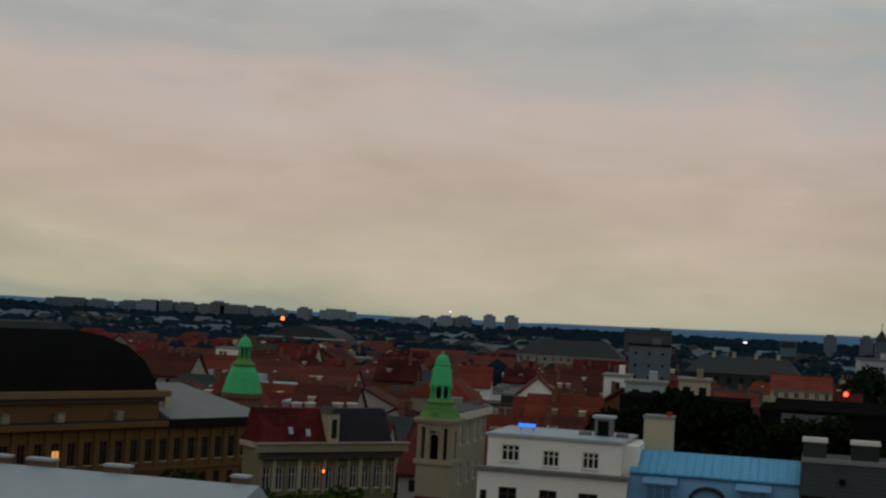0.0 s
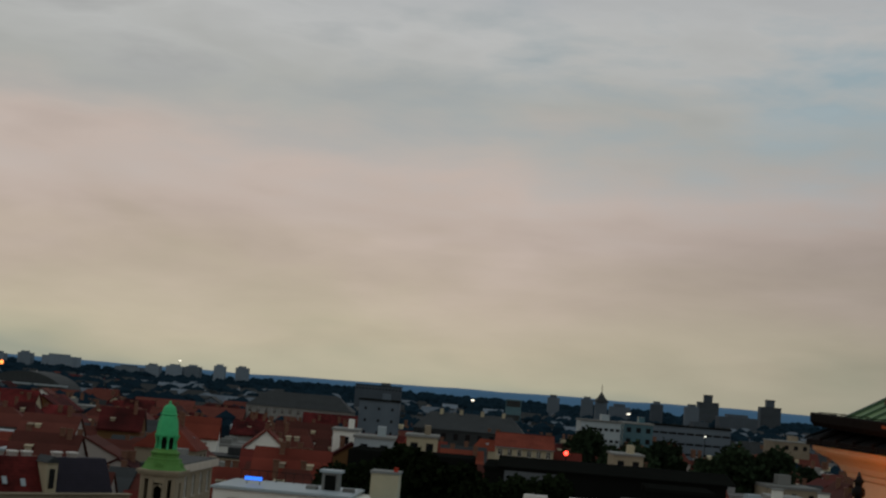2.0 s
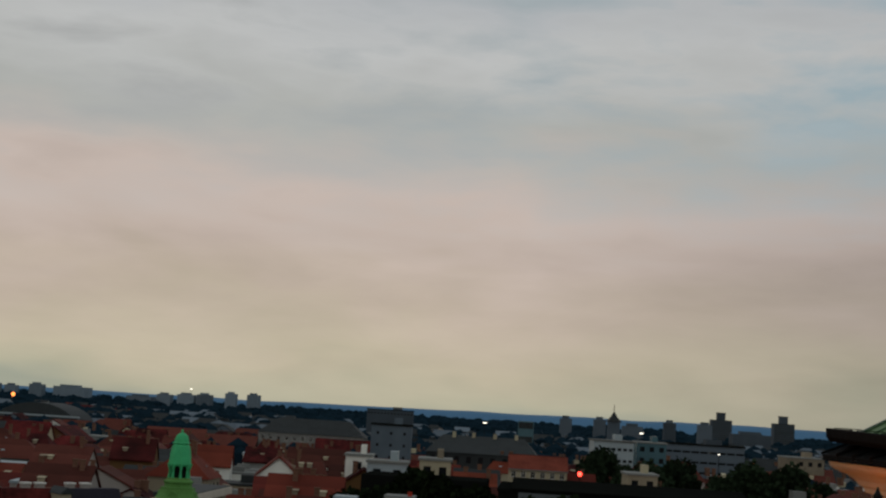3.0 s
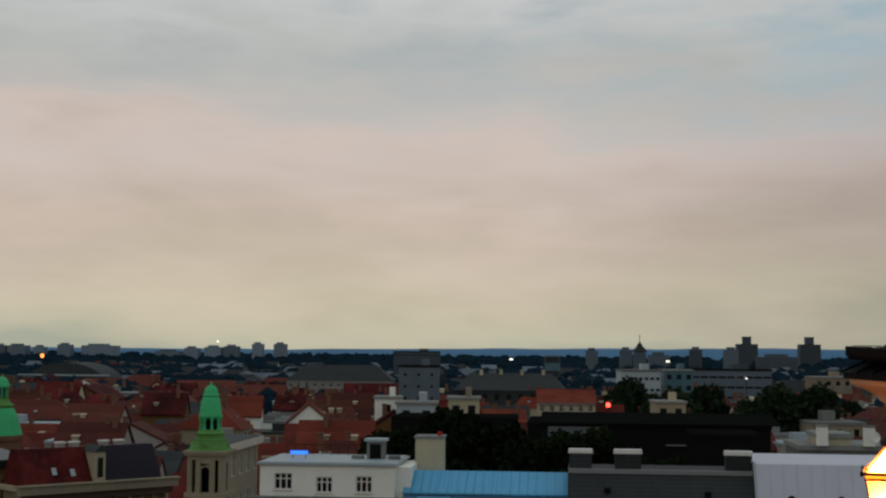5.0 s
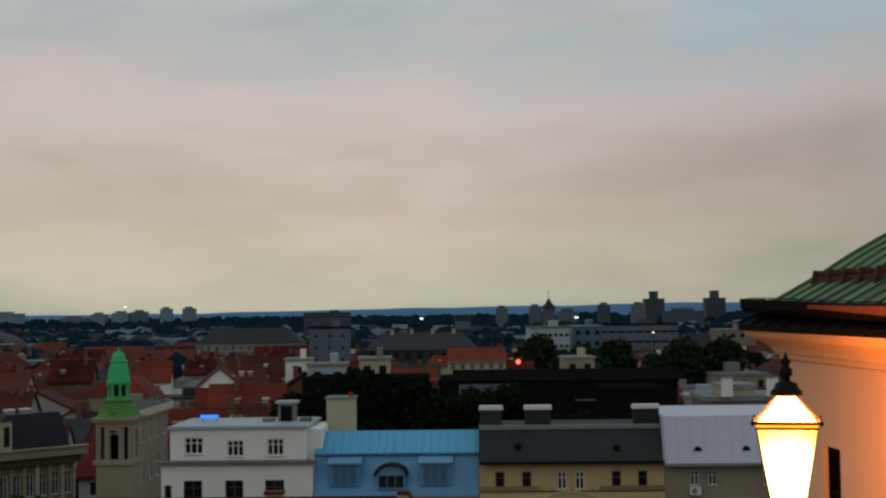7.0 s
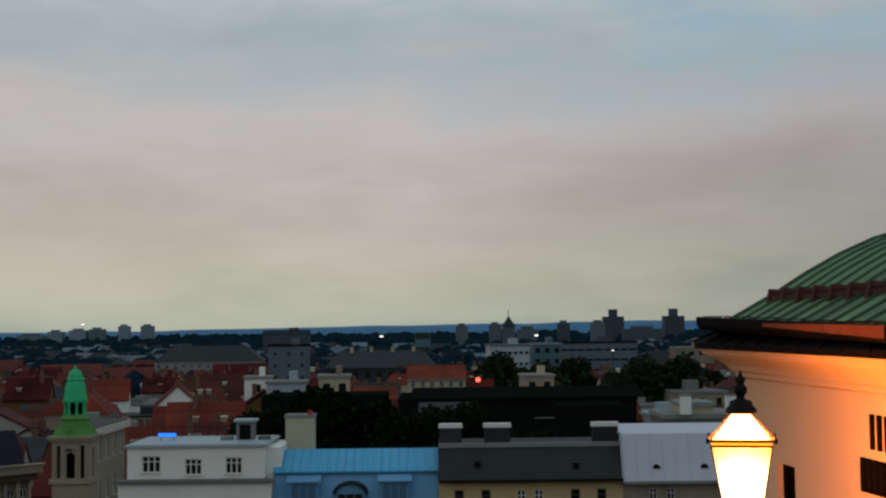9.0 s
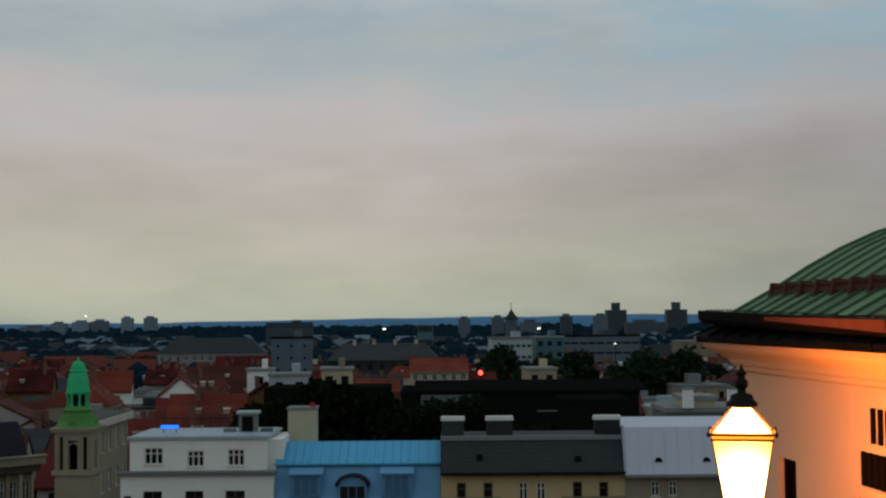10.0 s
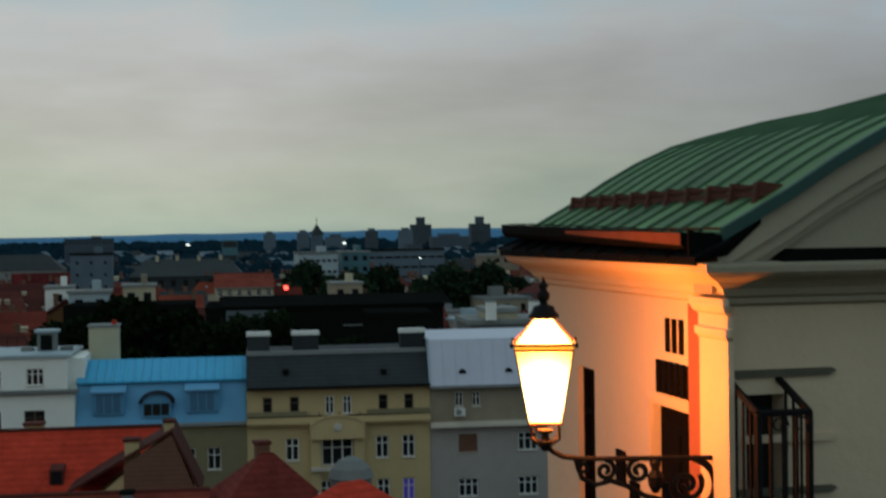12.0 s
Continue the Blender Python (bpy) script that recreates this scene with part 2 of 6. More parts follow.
M["light_red"] = glowing("light_red", (1.0, 0.05, 0.03), 6.0)
M["light_amber"] = glowing("light_amber", (1.0, 0.27, 0.06), 2.5)
M["light_white"] = glowing("light_white", (1.0, 0.95, 0.8), 2.0)
M["light_blue"] = glowing("light_blue", (0.03, 0.2, 1.0), 1.3)
M["light_window"] = glowing("light_window", (1.0, 0.4, 0.1), 0.7)
M["light_violet"] = glowing("light_violet", (0.12, 0.06, 0.5), 0.07)


def glass():
    m = bpy.data.materials.new("window_glass")
    m.use_nodes = True
    b = m.node_tree.nodes["Principled BSDF"]
    b.inputs["Base Color"].default_value = (0.012, 0.014, 0.016, 1)
    b.inputs["Roughness"].default_value = 0.08
    b.inputs["Specular IOR Level"].default_value = 0.35
    return m


M["glass"] = glass()


# ---- mesh helpers ----
def box(bm, x0, x1, y0, y1, z0, z1):
    v = [bm.verts.new(p) for p in ((x0, y0, z0), (x1, y0, z0), (x1, y1, z0), (x0, y1, z0), (x0, y0, z1), (x1, y0, z1), (x1, y1, z1), (x0, y1, z1))]
    for f in ((3, 2, 1, 0), (4, 5, 6, 7), (0, 1, 5, 4), (1, 2, 6, 5), (2, 3, 7, 6), (3, 0, 4, 7)):
        bm.faces.new([v[i] for i in f])


def loft(bm, rings, caps=True, closed=True):
    """Skins rings of equally many points."""
    vs = [[bm.verts.new(p) for p in r] for r in rings]
    n = len(vs[0])
    for a, b in zip(vs, vs[1:]):
        for i in range(n if closed else n - 1):
            bm.faces.new((a[i], a[(i + 1) % n], b[(i + 1) % n], b[i]))
    if caps and closed:
        bm.faces.new(vs[0][::-1])
        bm.faces.new(vs[-1])


def prism_y(bm, pts, y0, y1):
    """A polygon in x and z, drawn out along y."""
    loft(bm, [[(x, y0, z) for x, z in pts], [(x, y1, z) for x, z in pts]])


def prism_x(bm, pts, x0, x1):
    """A polygon in y and z, drawn out along x."""
    loft(bm, [[(x0, y, z) for y, z in pts], [(x1, y, z) for y, z in pts]])


def lathe(bm, prof, sides, cx=0.0, cy=0.0, turn=0.0):
    loft(bm, [[(cx + r * math.cos(turn + i * math.tau / sides), cy + r * math.sin(turn + i * math.tau / sides), z) for i in range(sides)] for r, z in prof])


def tube(bm, pts, r, sides=6):
    """A round bar along points."""
    rings = []
    for i, p in enumerate(pts):
        d = (Vector(pts[min(i + 1, len(pts) - 1)]) - Vector(pts[max(i - 1, 0)])).normalized()
        a = d.orthogonal().normalized() if abs(d.y) > 0.9 else d.cross(Vector((0, 1, 0))).normalized()
        b = d.cross(a)
        rr = r[i] if isinstance(r, (list, tuple)) else r
        rings.append([Vector(p) + rr * (a * math.cos(k * math.tau / sides) + b * math.sin(k * math.tau / sides)) for k in range(sides)])
    loft(bm, rings)


def wall_with_holes(bm, x0, x1, z0, z1, y0, y1, holes):
    """An upright wall, one connected piece, from which the openings (x0, x1, z0, z1) are left out."""
    xs = sorted({x0, x1, *(min(max(h[i], x0), x1) for h in holes for i in (0, 1))})
    zs = sorted({z0, z1, *(min(max(h[i], z0), z1) for h in holes for i in (2, 3))})
    seen = {}
    def vert(i, j, y):
        if (i, j, y) not in seen:
            seen[i, j, y] = bm.verts.new((xs[i], y, zs[j]))
        return seen[i, j, y]
    def full(i, j):
        if not (0 <= i < len(xs) - 1 and 0 <= j < len(zs) - 1):
            return False
        a, c = (xs[i] + xs[i + 1]) / 2, (zs[j] + zs[j + 1]) / 2
        return not any(h[0] < a < h[1] and h[2] < c < h[3] for h in holes)
    for i in range(len(xs) - 1):
        for j in range(len(zs) - 1):
            if not full(i, j):
                continue
            ring = ((i, j), (i + 1, j), (i + 1, j + 1), (i, j + 1))
            bm.faces.new([vert(p, q, y0) for p, q in ring])
            bm.faces.new([vert(p, q, y1) for p, q in ring[::-1]])
            for k, (di, dj) in enumerate(((0, -1), (1, 0), (0, 1), (-1, 0))):
                if not full(i + di, j + dj):
                    (p, q), (r, t) = ring[k], ring[(k + 1) % 4]
                    bm.faces.new((vert(p, q, y0), vert(p, q, y1), vert(r, t, y1), vert(r, t, y0)))


def outer_walls(parent, L, D, top, holes, mat, thick=0.4, front=True):
    """Four walls of a house, each a part: the front at y = 0 has the openings."""
    if front:
        bm = bmesh.new()
        wall_with_holes(bm, 0, L, 0, top, 0, thick, holes)
        part("wall", bm, mat, parent)
    for x0, x1, y0, y1 in ((0, thick, thick + 0.002, D), (L - thick, L, thick + 0.002, D), (thick + 0.002, L - thick - 0.002, D - thick, D)):
        bm = bmesh.new()
        box(bm, x0, x1, y0, y1, 0, top)
        part("wall", bm, mat, parent)


def mesh_of(bm, name, mat, smooth=False):
    bmesh.ops.recalc_face_normals(bm, faces=bm.faces)
    me = bpy.data.meshes.new(name)
    bm.to_mesh(me)
    bm.free()
    me.materials.append(M[mat])
    if smooth:
        me.polygons.foreach_set("use_smooth", [True] * len(me.polygons))
    return me


def part(name, bm, mat, parent, label="", smooth=False, at=None):
    ob = new(name, mesh_of(bm, name, mat, smooth))
    ob.parent = parent
    if at:
        ob.location = at
    if label:
        ob["label"] = label
    return ob


def shared(name, me, parent, at, rz=0.0):
    ob = new(name, me)
    ob.parent, ob.location, ob.rotation_euler = parent, at, (0, 0, radians(rz))
    return ob


def thing(name, m, label, category, group="", kind=""):
    ob = new(name)
    ob.matrix_basis = m
    return tagged(ob, label, category, group, kind)


def solid(name, bm, mat, m, label, category, group="", kind="", smooth=False):
    ob = new(name, mesh_of(bm, name, mat, smooth))
    ob.matrix_basis = m
    return tagged(ob, label, category, group, kind)


def window_in(parent, x0, x1, z0, z1, y, panes=2, frame="frame_white", bar=0.07, glow=None, transom=True):
    """A casement set back in its opening: a frame with bars, panes behind it, a sill in front."""
    w = new("window")
    w.parent = parent
    w.location = (x0, y, z0)
    bm = bmesh.new()
    W, H = x1 - x0, z1 - z0
    box(bm, 0, bar, 0.12, 0.2, 0, H)
    box(bm, W - bar, W, 0.12, 0.2, 0, H)
    box(bm, bar, W - bar, 0.12, 0.2, 0, bar)
    box(bm, bar, W - bar, 0.12, 0.2, H - bar, H)
    for i in range(1, panes):
        c = W * i / panes
        box(bm, c - bar * 0.6, c + bar * 0.6, 0.125, 0.195, bar, H - bar)
    if transom:
        box(bm, bar, W - bar, 0.13, 0.19, H * 0.66 - bar * 0.4, H * 0.66 + bar * 0.4)
    part("window_frame", bm, frame, w)
    bm = bmesh.new()
    box(bm, 0.01, W - 0.01, 0.21, 0.24, 0.01, H - 0.01)
    part("pane", bm, glow or "glass", w)
    bm = bmesh.new()
    box(bm, -0.08, W + 0.08, -0.09, 0.12, -0.07, -0.003)
    part("window_sill", bm, "stone_trim", w)
    return w


# ---- ground and distance ----
def land(x, y):
    """The upper town's edge by the camera, falling to the lower town."""
    t = min(max((y - 17.0) / 43.0, 0), 1)
    near = 27.25 + 2.1 * min(max((6.0 - y) / 3.0, 0), 1)
    return near * (1 - t * t * (3 - 2 * t))


def ground():
    bm = bmesh.new()
    ys = [-60, -20, 0, 3, 4, 5, 6, 8, 12, 17, 22, 28, 34, 40, 46, 52, 60, 80, 120, 200, 350, 600, 1000, 2000, 4700]
    xs = [-4600, -1500, -600, -250, -120, -60, -30, -15, 0, 15, 30, 60, 120, 250, 600, 1500, 4600]
    g = [[bm.verts.new((x, y, land(x, y))) for x in xs] for y in ys]
    for a, b in zip(g, g[1:]):
        for i in range(len(xs) - 1):
            bm.faces.new((a[i], a[i + 1], b[i + 1], b[i]))
    solid("ground", bm, "ground", Matrix(), "dark streets and yards of the town", "ground", kind="structure")


ground()


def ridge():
    """Low wooded hills along the horizon; aerial haze is painted in as their blue."""
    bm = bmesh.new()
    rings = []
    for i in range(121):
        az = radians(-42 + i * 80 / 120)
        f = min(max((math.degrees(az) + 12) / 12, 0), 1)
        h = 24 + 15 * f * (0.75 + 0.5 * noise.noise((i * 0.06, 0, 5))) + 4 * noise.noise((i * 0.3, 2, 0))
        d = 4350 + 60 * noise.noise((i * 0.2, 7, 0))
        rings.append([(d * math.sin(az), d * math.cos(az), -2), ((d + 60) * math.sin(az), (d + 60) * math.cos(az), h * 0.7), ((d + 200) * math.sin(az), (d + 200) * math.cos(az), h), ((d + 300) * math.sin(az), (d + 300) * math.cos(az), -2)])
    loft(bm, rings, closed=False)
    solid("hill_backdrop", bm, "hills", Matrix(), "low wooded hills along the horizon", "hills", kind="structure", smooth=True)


ridge()


# ---- funicular station by the camera ----
EYE = 3.75  # the camera's height over the station's floor


def station():
    st = thing("station", pose(3.364, 9.5, 31 - EYE, 0, 0, 5), "small plastered station with green copper roof and pediment", "building")
    E = EYE
    depth, half = 4.5, 4.3
    # side wall, with a doorway and a tall window
    top = E - 0.42
    bm = bmesh.new()
    wall_with_holes(bm, 0.402, depth, 0, top, -0.4, 0, [(0.62, 1.56, -1, E - 1.43), (3.0, 3.47, 0.5, E - 1.3)])
    ob = part("side_wall", bm, "plaster_station", st)
    ob.rotation_euler = (0, 0, radians(90))
    # front wall and far wall
    bm = bmesh.new()
    wall_with_holes(bm, 0, half * 2, 0, top, 0, 0.4, [(0.1, 0.4, 0.95, E - 1.2)])
    part("front_wall", bm, "plaster_station", st)
    bm = bmesh.new()
    box(bm, 0.402, half * 2, depth - 0.4, depth, 0, top)
    part("back_wall", bm, "plaster_station", st)
    bm = bmesh.new()
    box(bm, half * 2, half * 2 + 0.3, 0, depth, 0, top)
    part("side_wall", bm, "plaster_station", st)
    bm = bmesh.new()
    box(bm, 0.3, half * 2, 0.3, depth - 0.3, -0.2, 0.02)
    part("floor", bm, "concrete", st)
    bm = bmesh.new()
    box(bm, 0.1, 0.4, 0.2, 0.24, 0.95, E - 1.2)
    part("pane", bm, "glass", st)
    # door leaf and window in their deep reveals
    bm = bmesh.new()
    box(bm, 0.07, 0.12, 0.63, 1.55, 0.02, E - 1.44)
    door = part("door", bm, "sign_dark", st, "dark painted door under the lettering")
    for z0, z1 in ((0.15, 0.9), (1.0, 2.1)):
        bm = bmesh.new()
        for s in (0.72, 1.12):
            box(bm, 0.055, 0.068, s, s + 0.34, z0, z1)
        part("door_panel", bm, "sign_dark", door)
    bm = bmesh.new()
    wall_with_holes(bm, 3.002, 3.468, 0.502, E - 1.302, -0.09, -0.05, [(3.05, 3.22, 0.56, 2.0), (3.25, 3.42, 0.56, 2.0), (3.05, 3.22, 2.05, E - 1.35), (3.25, 3.42, 2.05, E - 1.35)])
    w = part("window_frame", bm, "sign_dark", st, "tall narrow dark window")
    w.rotation_euler = (0, 0, radians(90))
    bm = bmesh.new()
    box(bm, 3.01, 3.46, -0.12, -0.1, 0.5, E - 1.3)
    part("pane", bm, "sign_dark", w)
    bm = bmesh.new()
    box(bm, -0.02, 0.0, 1.565, 1.61, 0, E - 1.395)
    box(bm, -0.02, 0.0, 0.75, 1.61, E - 1.39, E - 1.345)
    part("door_surround", bm, "plaster_station", st)
    # corner pilaster with stepped cap; its side's half-shade is painted as a reddish strip
    bm = bmesh.new()
    rings = []
    for o, z in ((0.13, 0.0), (0.13, 0.25), (0.1, 0.28), (0.1, E - 0.8), (0.13, E - 0.77), (0.13, E - 0.72), (0.105, E - 0.71), (0.105, E - 0.62), (0.14, E - 0.6), (0.165, E - 0.55), (0.165, E - 0.5)):
        rings.append([(-o, -o - 0.05, z), (-o, 0.29 + o * 0.6, z), (-0.002, 0.29 + o * 0.6, z), (-0.002, -0.002, z), (-o + 0.045, -0.002, z), (-o + 0.045, -o - 0.05, z)])
    loft(bm, rings)
    part("pilaster", bm, "plaster_station", st, "plastered corner pilaster lit orange by the lantern")
    bm = bmesh.new()
    box(bm, -0.045, -0.001, 0.405, 0.7, 0, E - 0.57)
    bmesh.ops.bevel(bm, geom=bm.edges[:], offset=0.008, segments=2, affect="EDGES")
    part("wall_strip", bm, "plaster_side_shade", st, "pilaster's half-shaded side painted as a reddish strip")
    # moulded main cornice: along the side, and along the front under the pediment
    prof = [(0.0, -0.56), (-0.05, -0.54), (-0.06, -0.5), (-0.1, -0.48), (-0.13, -0.43), (-0.2, -0.38), (-0.29, -0.34), (-0.33, -0.31), (-0.34, -0.27), (-0.34, -0.25), (0.0, -0.24)]
    bm = bmesh.new()
    loft(bm, [[(o, -0.002 + o, E + z) for o, z in prof], [(o, depth + 0.002 - o * 0.9, E + z) for o, z in prof]])
    part("cornice", bm, "plaster_station", st, "moulded plaster cornice under the eaves")
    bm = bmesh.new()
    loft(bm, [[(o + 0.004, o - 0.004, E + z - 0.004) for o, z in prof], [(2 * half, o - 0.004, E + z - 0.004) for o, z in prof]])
    part("cornice", bm, "plaster_front_shade", st, "front cornice under the pediment")
    # sheet-metal cover on the cornice, in lapped strips
    n = 10
    for i in range(n):
        s0, s1 = -0.3 + i * (depth + 0.62) / n, -0.3 + (i + 1) * (depth + 0.62) / n
        bm = bmesh.new()
        prism_y(bm, [(-0.40, E - 0.235), (-0.40, E - 0.205), (-0.12, E - 0.085), (-0.12, E - 0.115)], s0 + 0.012, s1 - 0.012)
        box(bm, -0.40, -0.385, s0 + 0.012, s1 - 0.012, E - 0.262, E - 0.236)
        part("cover_strip", bm, "black_metal", st)
        bm = bmesh.new()
        tube(bm, [(-0.405, s1 + 0.03, E - 0.198), (-0.25, s1, E - 0.128), (-0.12, s1, E - 0.072)], 0.013, 5)
        part("lap_seam", bm, "black_metal", st)
    # fascia behind the gutter, and the box gutter itself
    bm = bmesh.new()
    box(bm, -0.118, -0.06, -0.12, depth + 0.15, E - 0.22, E + 0.0)
    part("fascia", bm, "rust_board", st, "reddish brown eaves board behind the gutter")
    bm = bmesh.new()
    prism_y(bm, [(-0.385, E - 0.24), (-0.385, E - 0.02), (-0.15, E - 0.055), (0.16, E + 0.09), (0.16, E + 0.02), (-0.1, E - 0.2)], -0.15, -0.124)
    part("end_board", bm, "black_metal", st, "dark metal end of the eaves")
    bm = bmesh.new()
    g = [(-0.12, -0.09), (-0.34, -0.075), (-0.38, -0.03), (-0.385, 0.05), (-0.365, 0.06), (-0.36, -0.02), (-0.325, -0.055), (-0.12, -0.07)]
    loft(bm, [[(u, -0.02, E + z - 0.09) for u, z in g], [(u, depth + 0.28, E + z) for u, z in g]])
    for s, d in ((-0.022, 0.09), (depth + 0.265, 0.0)):
        prism_y(bm, [(-0.12, E - 0.085 - d), (-0.34, E - 0.07 - d), (-0.378, E - 0.03 - d), (-0.383, E + 0.055 - d), (-0.12, E + 0.055 - d)], s, s + 0.014)
    part("gutter", bm, "black_metal", st, "dark metal box gutter")
    # added wedge: lantern light on the gutter's near end, as reddish colour
    bm = bmesh.new()
    loft(bm, [[(u, s, E + z) for u, z in ((-0.388, b), (-0.395, b), (-0.395, a), (-0.388, a))] for s, a, b in ((-0.02, -0.125, -0.035), (1.2, -0.085, -0.022), (2.6, -0.042, -0.012))])
    part("gutter_apron", bm, "rust_board", st, "reddish brown wedge painting the lantern-lit end of the gutter")
    for i in range(7):
        s = 0.2 + i * 0.72
        bm = bmesh.new()
        box(bm, -0.372, -0.1, s, s + 0.025, E + 0.062 - 0.09 * (1 - s / 4.8), E + 0.07 - 0.09 * (1 - s / 4.8))
        part("gutter_strap", bm, "black_metal", st)
    # copper roof: a curved slope with standing seams, mirrored over the ridge
    pts = [(-0.14, -0.035), (0.0, 0.04), (0.13, 0.11), (0.41, 0.265), (0.75, 0.475), (1.1, 0.665), (1.48, 0.83), (1.87, 0.94), (2.53, 1.1), (3.19, 1.22), (4.0, 1.42), (half, 1.48)]
    full = pts + [(2 * half - u, z) for u, z in reversed(pts[:-1])]
    s0, s1 = -0.16, depth + 0.2
    bm = bmesh.new()
    loft(bm, [[(u, s, E + z - 0.008) for u, z in full] + [(u, s, E + z - 0.05) for u, z in reversed(full)] for s in (s0, s1)])
    roof = part("roof", bm, "copper_dark", st, "weathered green copper roof with standing seams")
    n = 13
    for i in range(n + 1):
        s = s0 + 0.03 + (s1 - s0 - 0.06) * i / n
        bm = bmesh.new()
        loft(bm, [[(u, s - 0.011, E + z - 0.01), (u, s + 0.011, E + z - 0.01), (u, s + 0.008, E + z + 0.032), (u, s - 0.008, E + z + 0.032)] for u, z in full])
        # darker than the panels, to draw the seam's shadow line
        part("standing_seam", bm, "copper_seam_shade", roof)
    left = [p for p in full if p[0] <= half]
    right = [p for p in full if p[0] >= half]
    for i in range(n):
        a, b = (s0 + 0.03 + (s1 - s0 - 0.06) * (i + k) / n for k in (0, 1))
        for slope in (left, right):
            bm = bmesh.new()
            loft(bm, [[(u, a + 0.012, E + z - 0.004), (u, b - 0.012, E + z - 0.004), (u, b - 0.012, E + z + 0.004), (u, a + 0.012, E + z + 0.004)] for u, z in slope])
            part("roof_panel", bm, "copper_roof", roof)
    # verge strip along the front and the back edge
    for s in (s0 - 0.03, s1):
        bm = bmesh.new()
        loft(bm, [[(u, s, E + z + 0.035), (u, s + 0.03, E + z + 0.035), (u, s + 0.03, E + z - 0.06), (u, s, E + z - 0.06)] for u, z in full])
        part("verge_strip", bm, "copper_dark", roof, "dark copper edge strip")
    # snow guard
    bm = bmesh.new()
    box(bm, 0.27, 0.29, 0.06, depth - 0.08, E + 0.215, E + 0.255)
    box(bm, 0.27, 0.29, 0.06, depth - 0.08, E + 0.285, E + 0.305)
    guard = part("snow_guard", bm, "rust", roof, "rusty snow guard rail")
    for i in range(11):
        s = 0.1 + i * 0.425
        bm = bmesh.new()
        prism_y(bm, [(0.22, E + 0.15), (0.255, E + 0.325), (0.295, E + 0.325), (0.48, E + 0.3)], s, s + 0.05)
        part("bracket", bm, "rust", guard)
    # pediment: tympanum, raking cornice, in plaster darkened for the front's shade
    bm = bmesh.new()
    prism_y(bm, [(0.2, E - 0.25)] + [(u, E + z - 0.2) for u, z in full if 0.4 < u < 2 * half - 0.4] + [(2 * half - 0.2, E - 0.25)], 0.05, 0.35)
    part("tympanum", bm, "plaster_front_shade", st)
    for k, (d, a, b, p) in enumerate(((-0.13, 0.062, 0.25, "plaster_front_shade"), (-0.07, 0.25, 0.36, "plaster_front_shade"), (-0.02, 0.36, 0.42, "plaster_front_shade"))):
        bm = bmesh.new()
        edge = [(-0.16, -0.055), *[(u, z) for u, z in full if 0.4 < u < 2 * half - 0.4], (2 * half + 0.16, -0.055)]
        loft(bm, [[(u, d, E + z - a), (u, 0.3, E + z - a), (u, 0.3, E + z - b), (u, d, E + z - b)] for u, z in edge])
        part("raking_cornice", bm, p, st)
    bm = bmesh.new()
    prism_y(bm, [(0.3, E - 0.255), (0.42, E - 0.16), (2 * half - 0.42, E - 0.16), (2 * half - 0.3, E - 0.255)], -0.2, 0.04)
    part("pediment_ledge", bm, "black_metal", st, "dark metal cover on the pediment's ledge")
    # grooved blocks on the front wall; two dark bands paint the shadow in the grooves
    for z, m in ((1.05, "groove_shadow"), (1.52, "plaster_station"), (1.9, "groove_shadow")):
        bm = bmesh.new()
        prism_y(bm, [(0.004, E - z + 0.03), (0.76, E - z + 0.03), (0.8, E - z + 0.01), (0.74, E - z - 0.025), (0.004, E - z - 0.025)], -0.03, 0.004)
        part("rustication_band", bm, m, st)
    # lettering: three upright marks, and a broad dark line of them below
    for s in (1.225, 1.085, 0.945):
        bm = bmesh.new()
        box(bm, -0.024, -0.001, s - 0.07, s - 0.01, E - 0.985, E - 0.715)
        bmesh.ops.bevel(bm, geom=bm.edges[:], offset=0.004, segments=1, affect="EDGES")
        part("letter", bm, "sign_dark", st)
    for i in range(6):
        s = 1.43 - i * 0.125
        bm = bmesh.new()
        box(bm, -0.024, -0.001, s - 0.085, s - 0.008, E - 1.325, E - 1.06)
        bmesh.ops.bevel(bm, geom=bm.edges[:], offset=0.004, segments=1, affect="EDGES")
        part("letter", bm, "sign_dark", st)
    for s, z in ((2.38, 1.93), (2.05, 2.15)):
        bm = bmesh.new()
        box(bm, -0.03, -0.001, s - 0.2, s, E - z - 0.28, E - z)
        bmesh.ops.bevel(bm, geom=bm.edges[:], offset=0.006, segments=1, affect="EDGES")
        part("notice_board", bm, "sign_dark", st)
    return st


station()


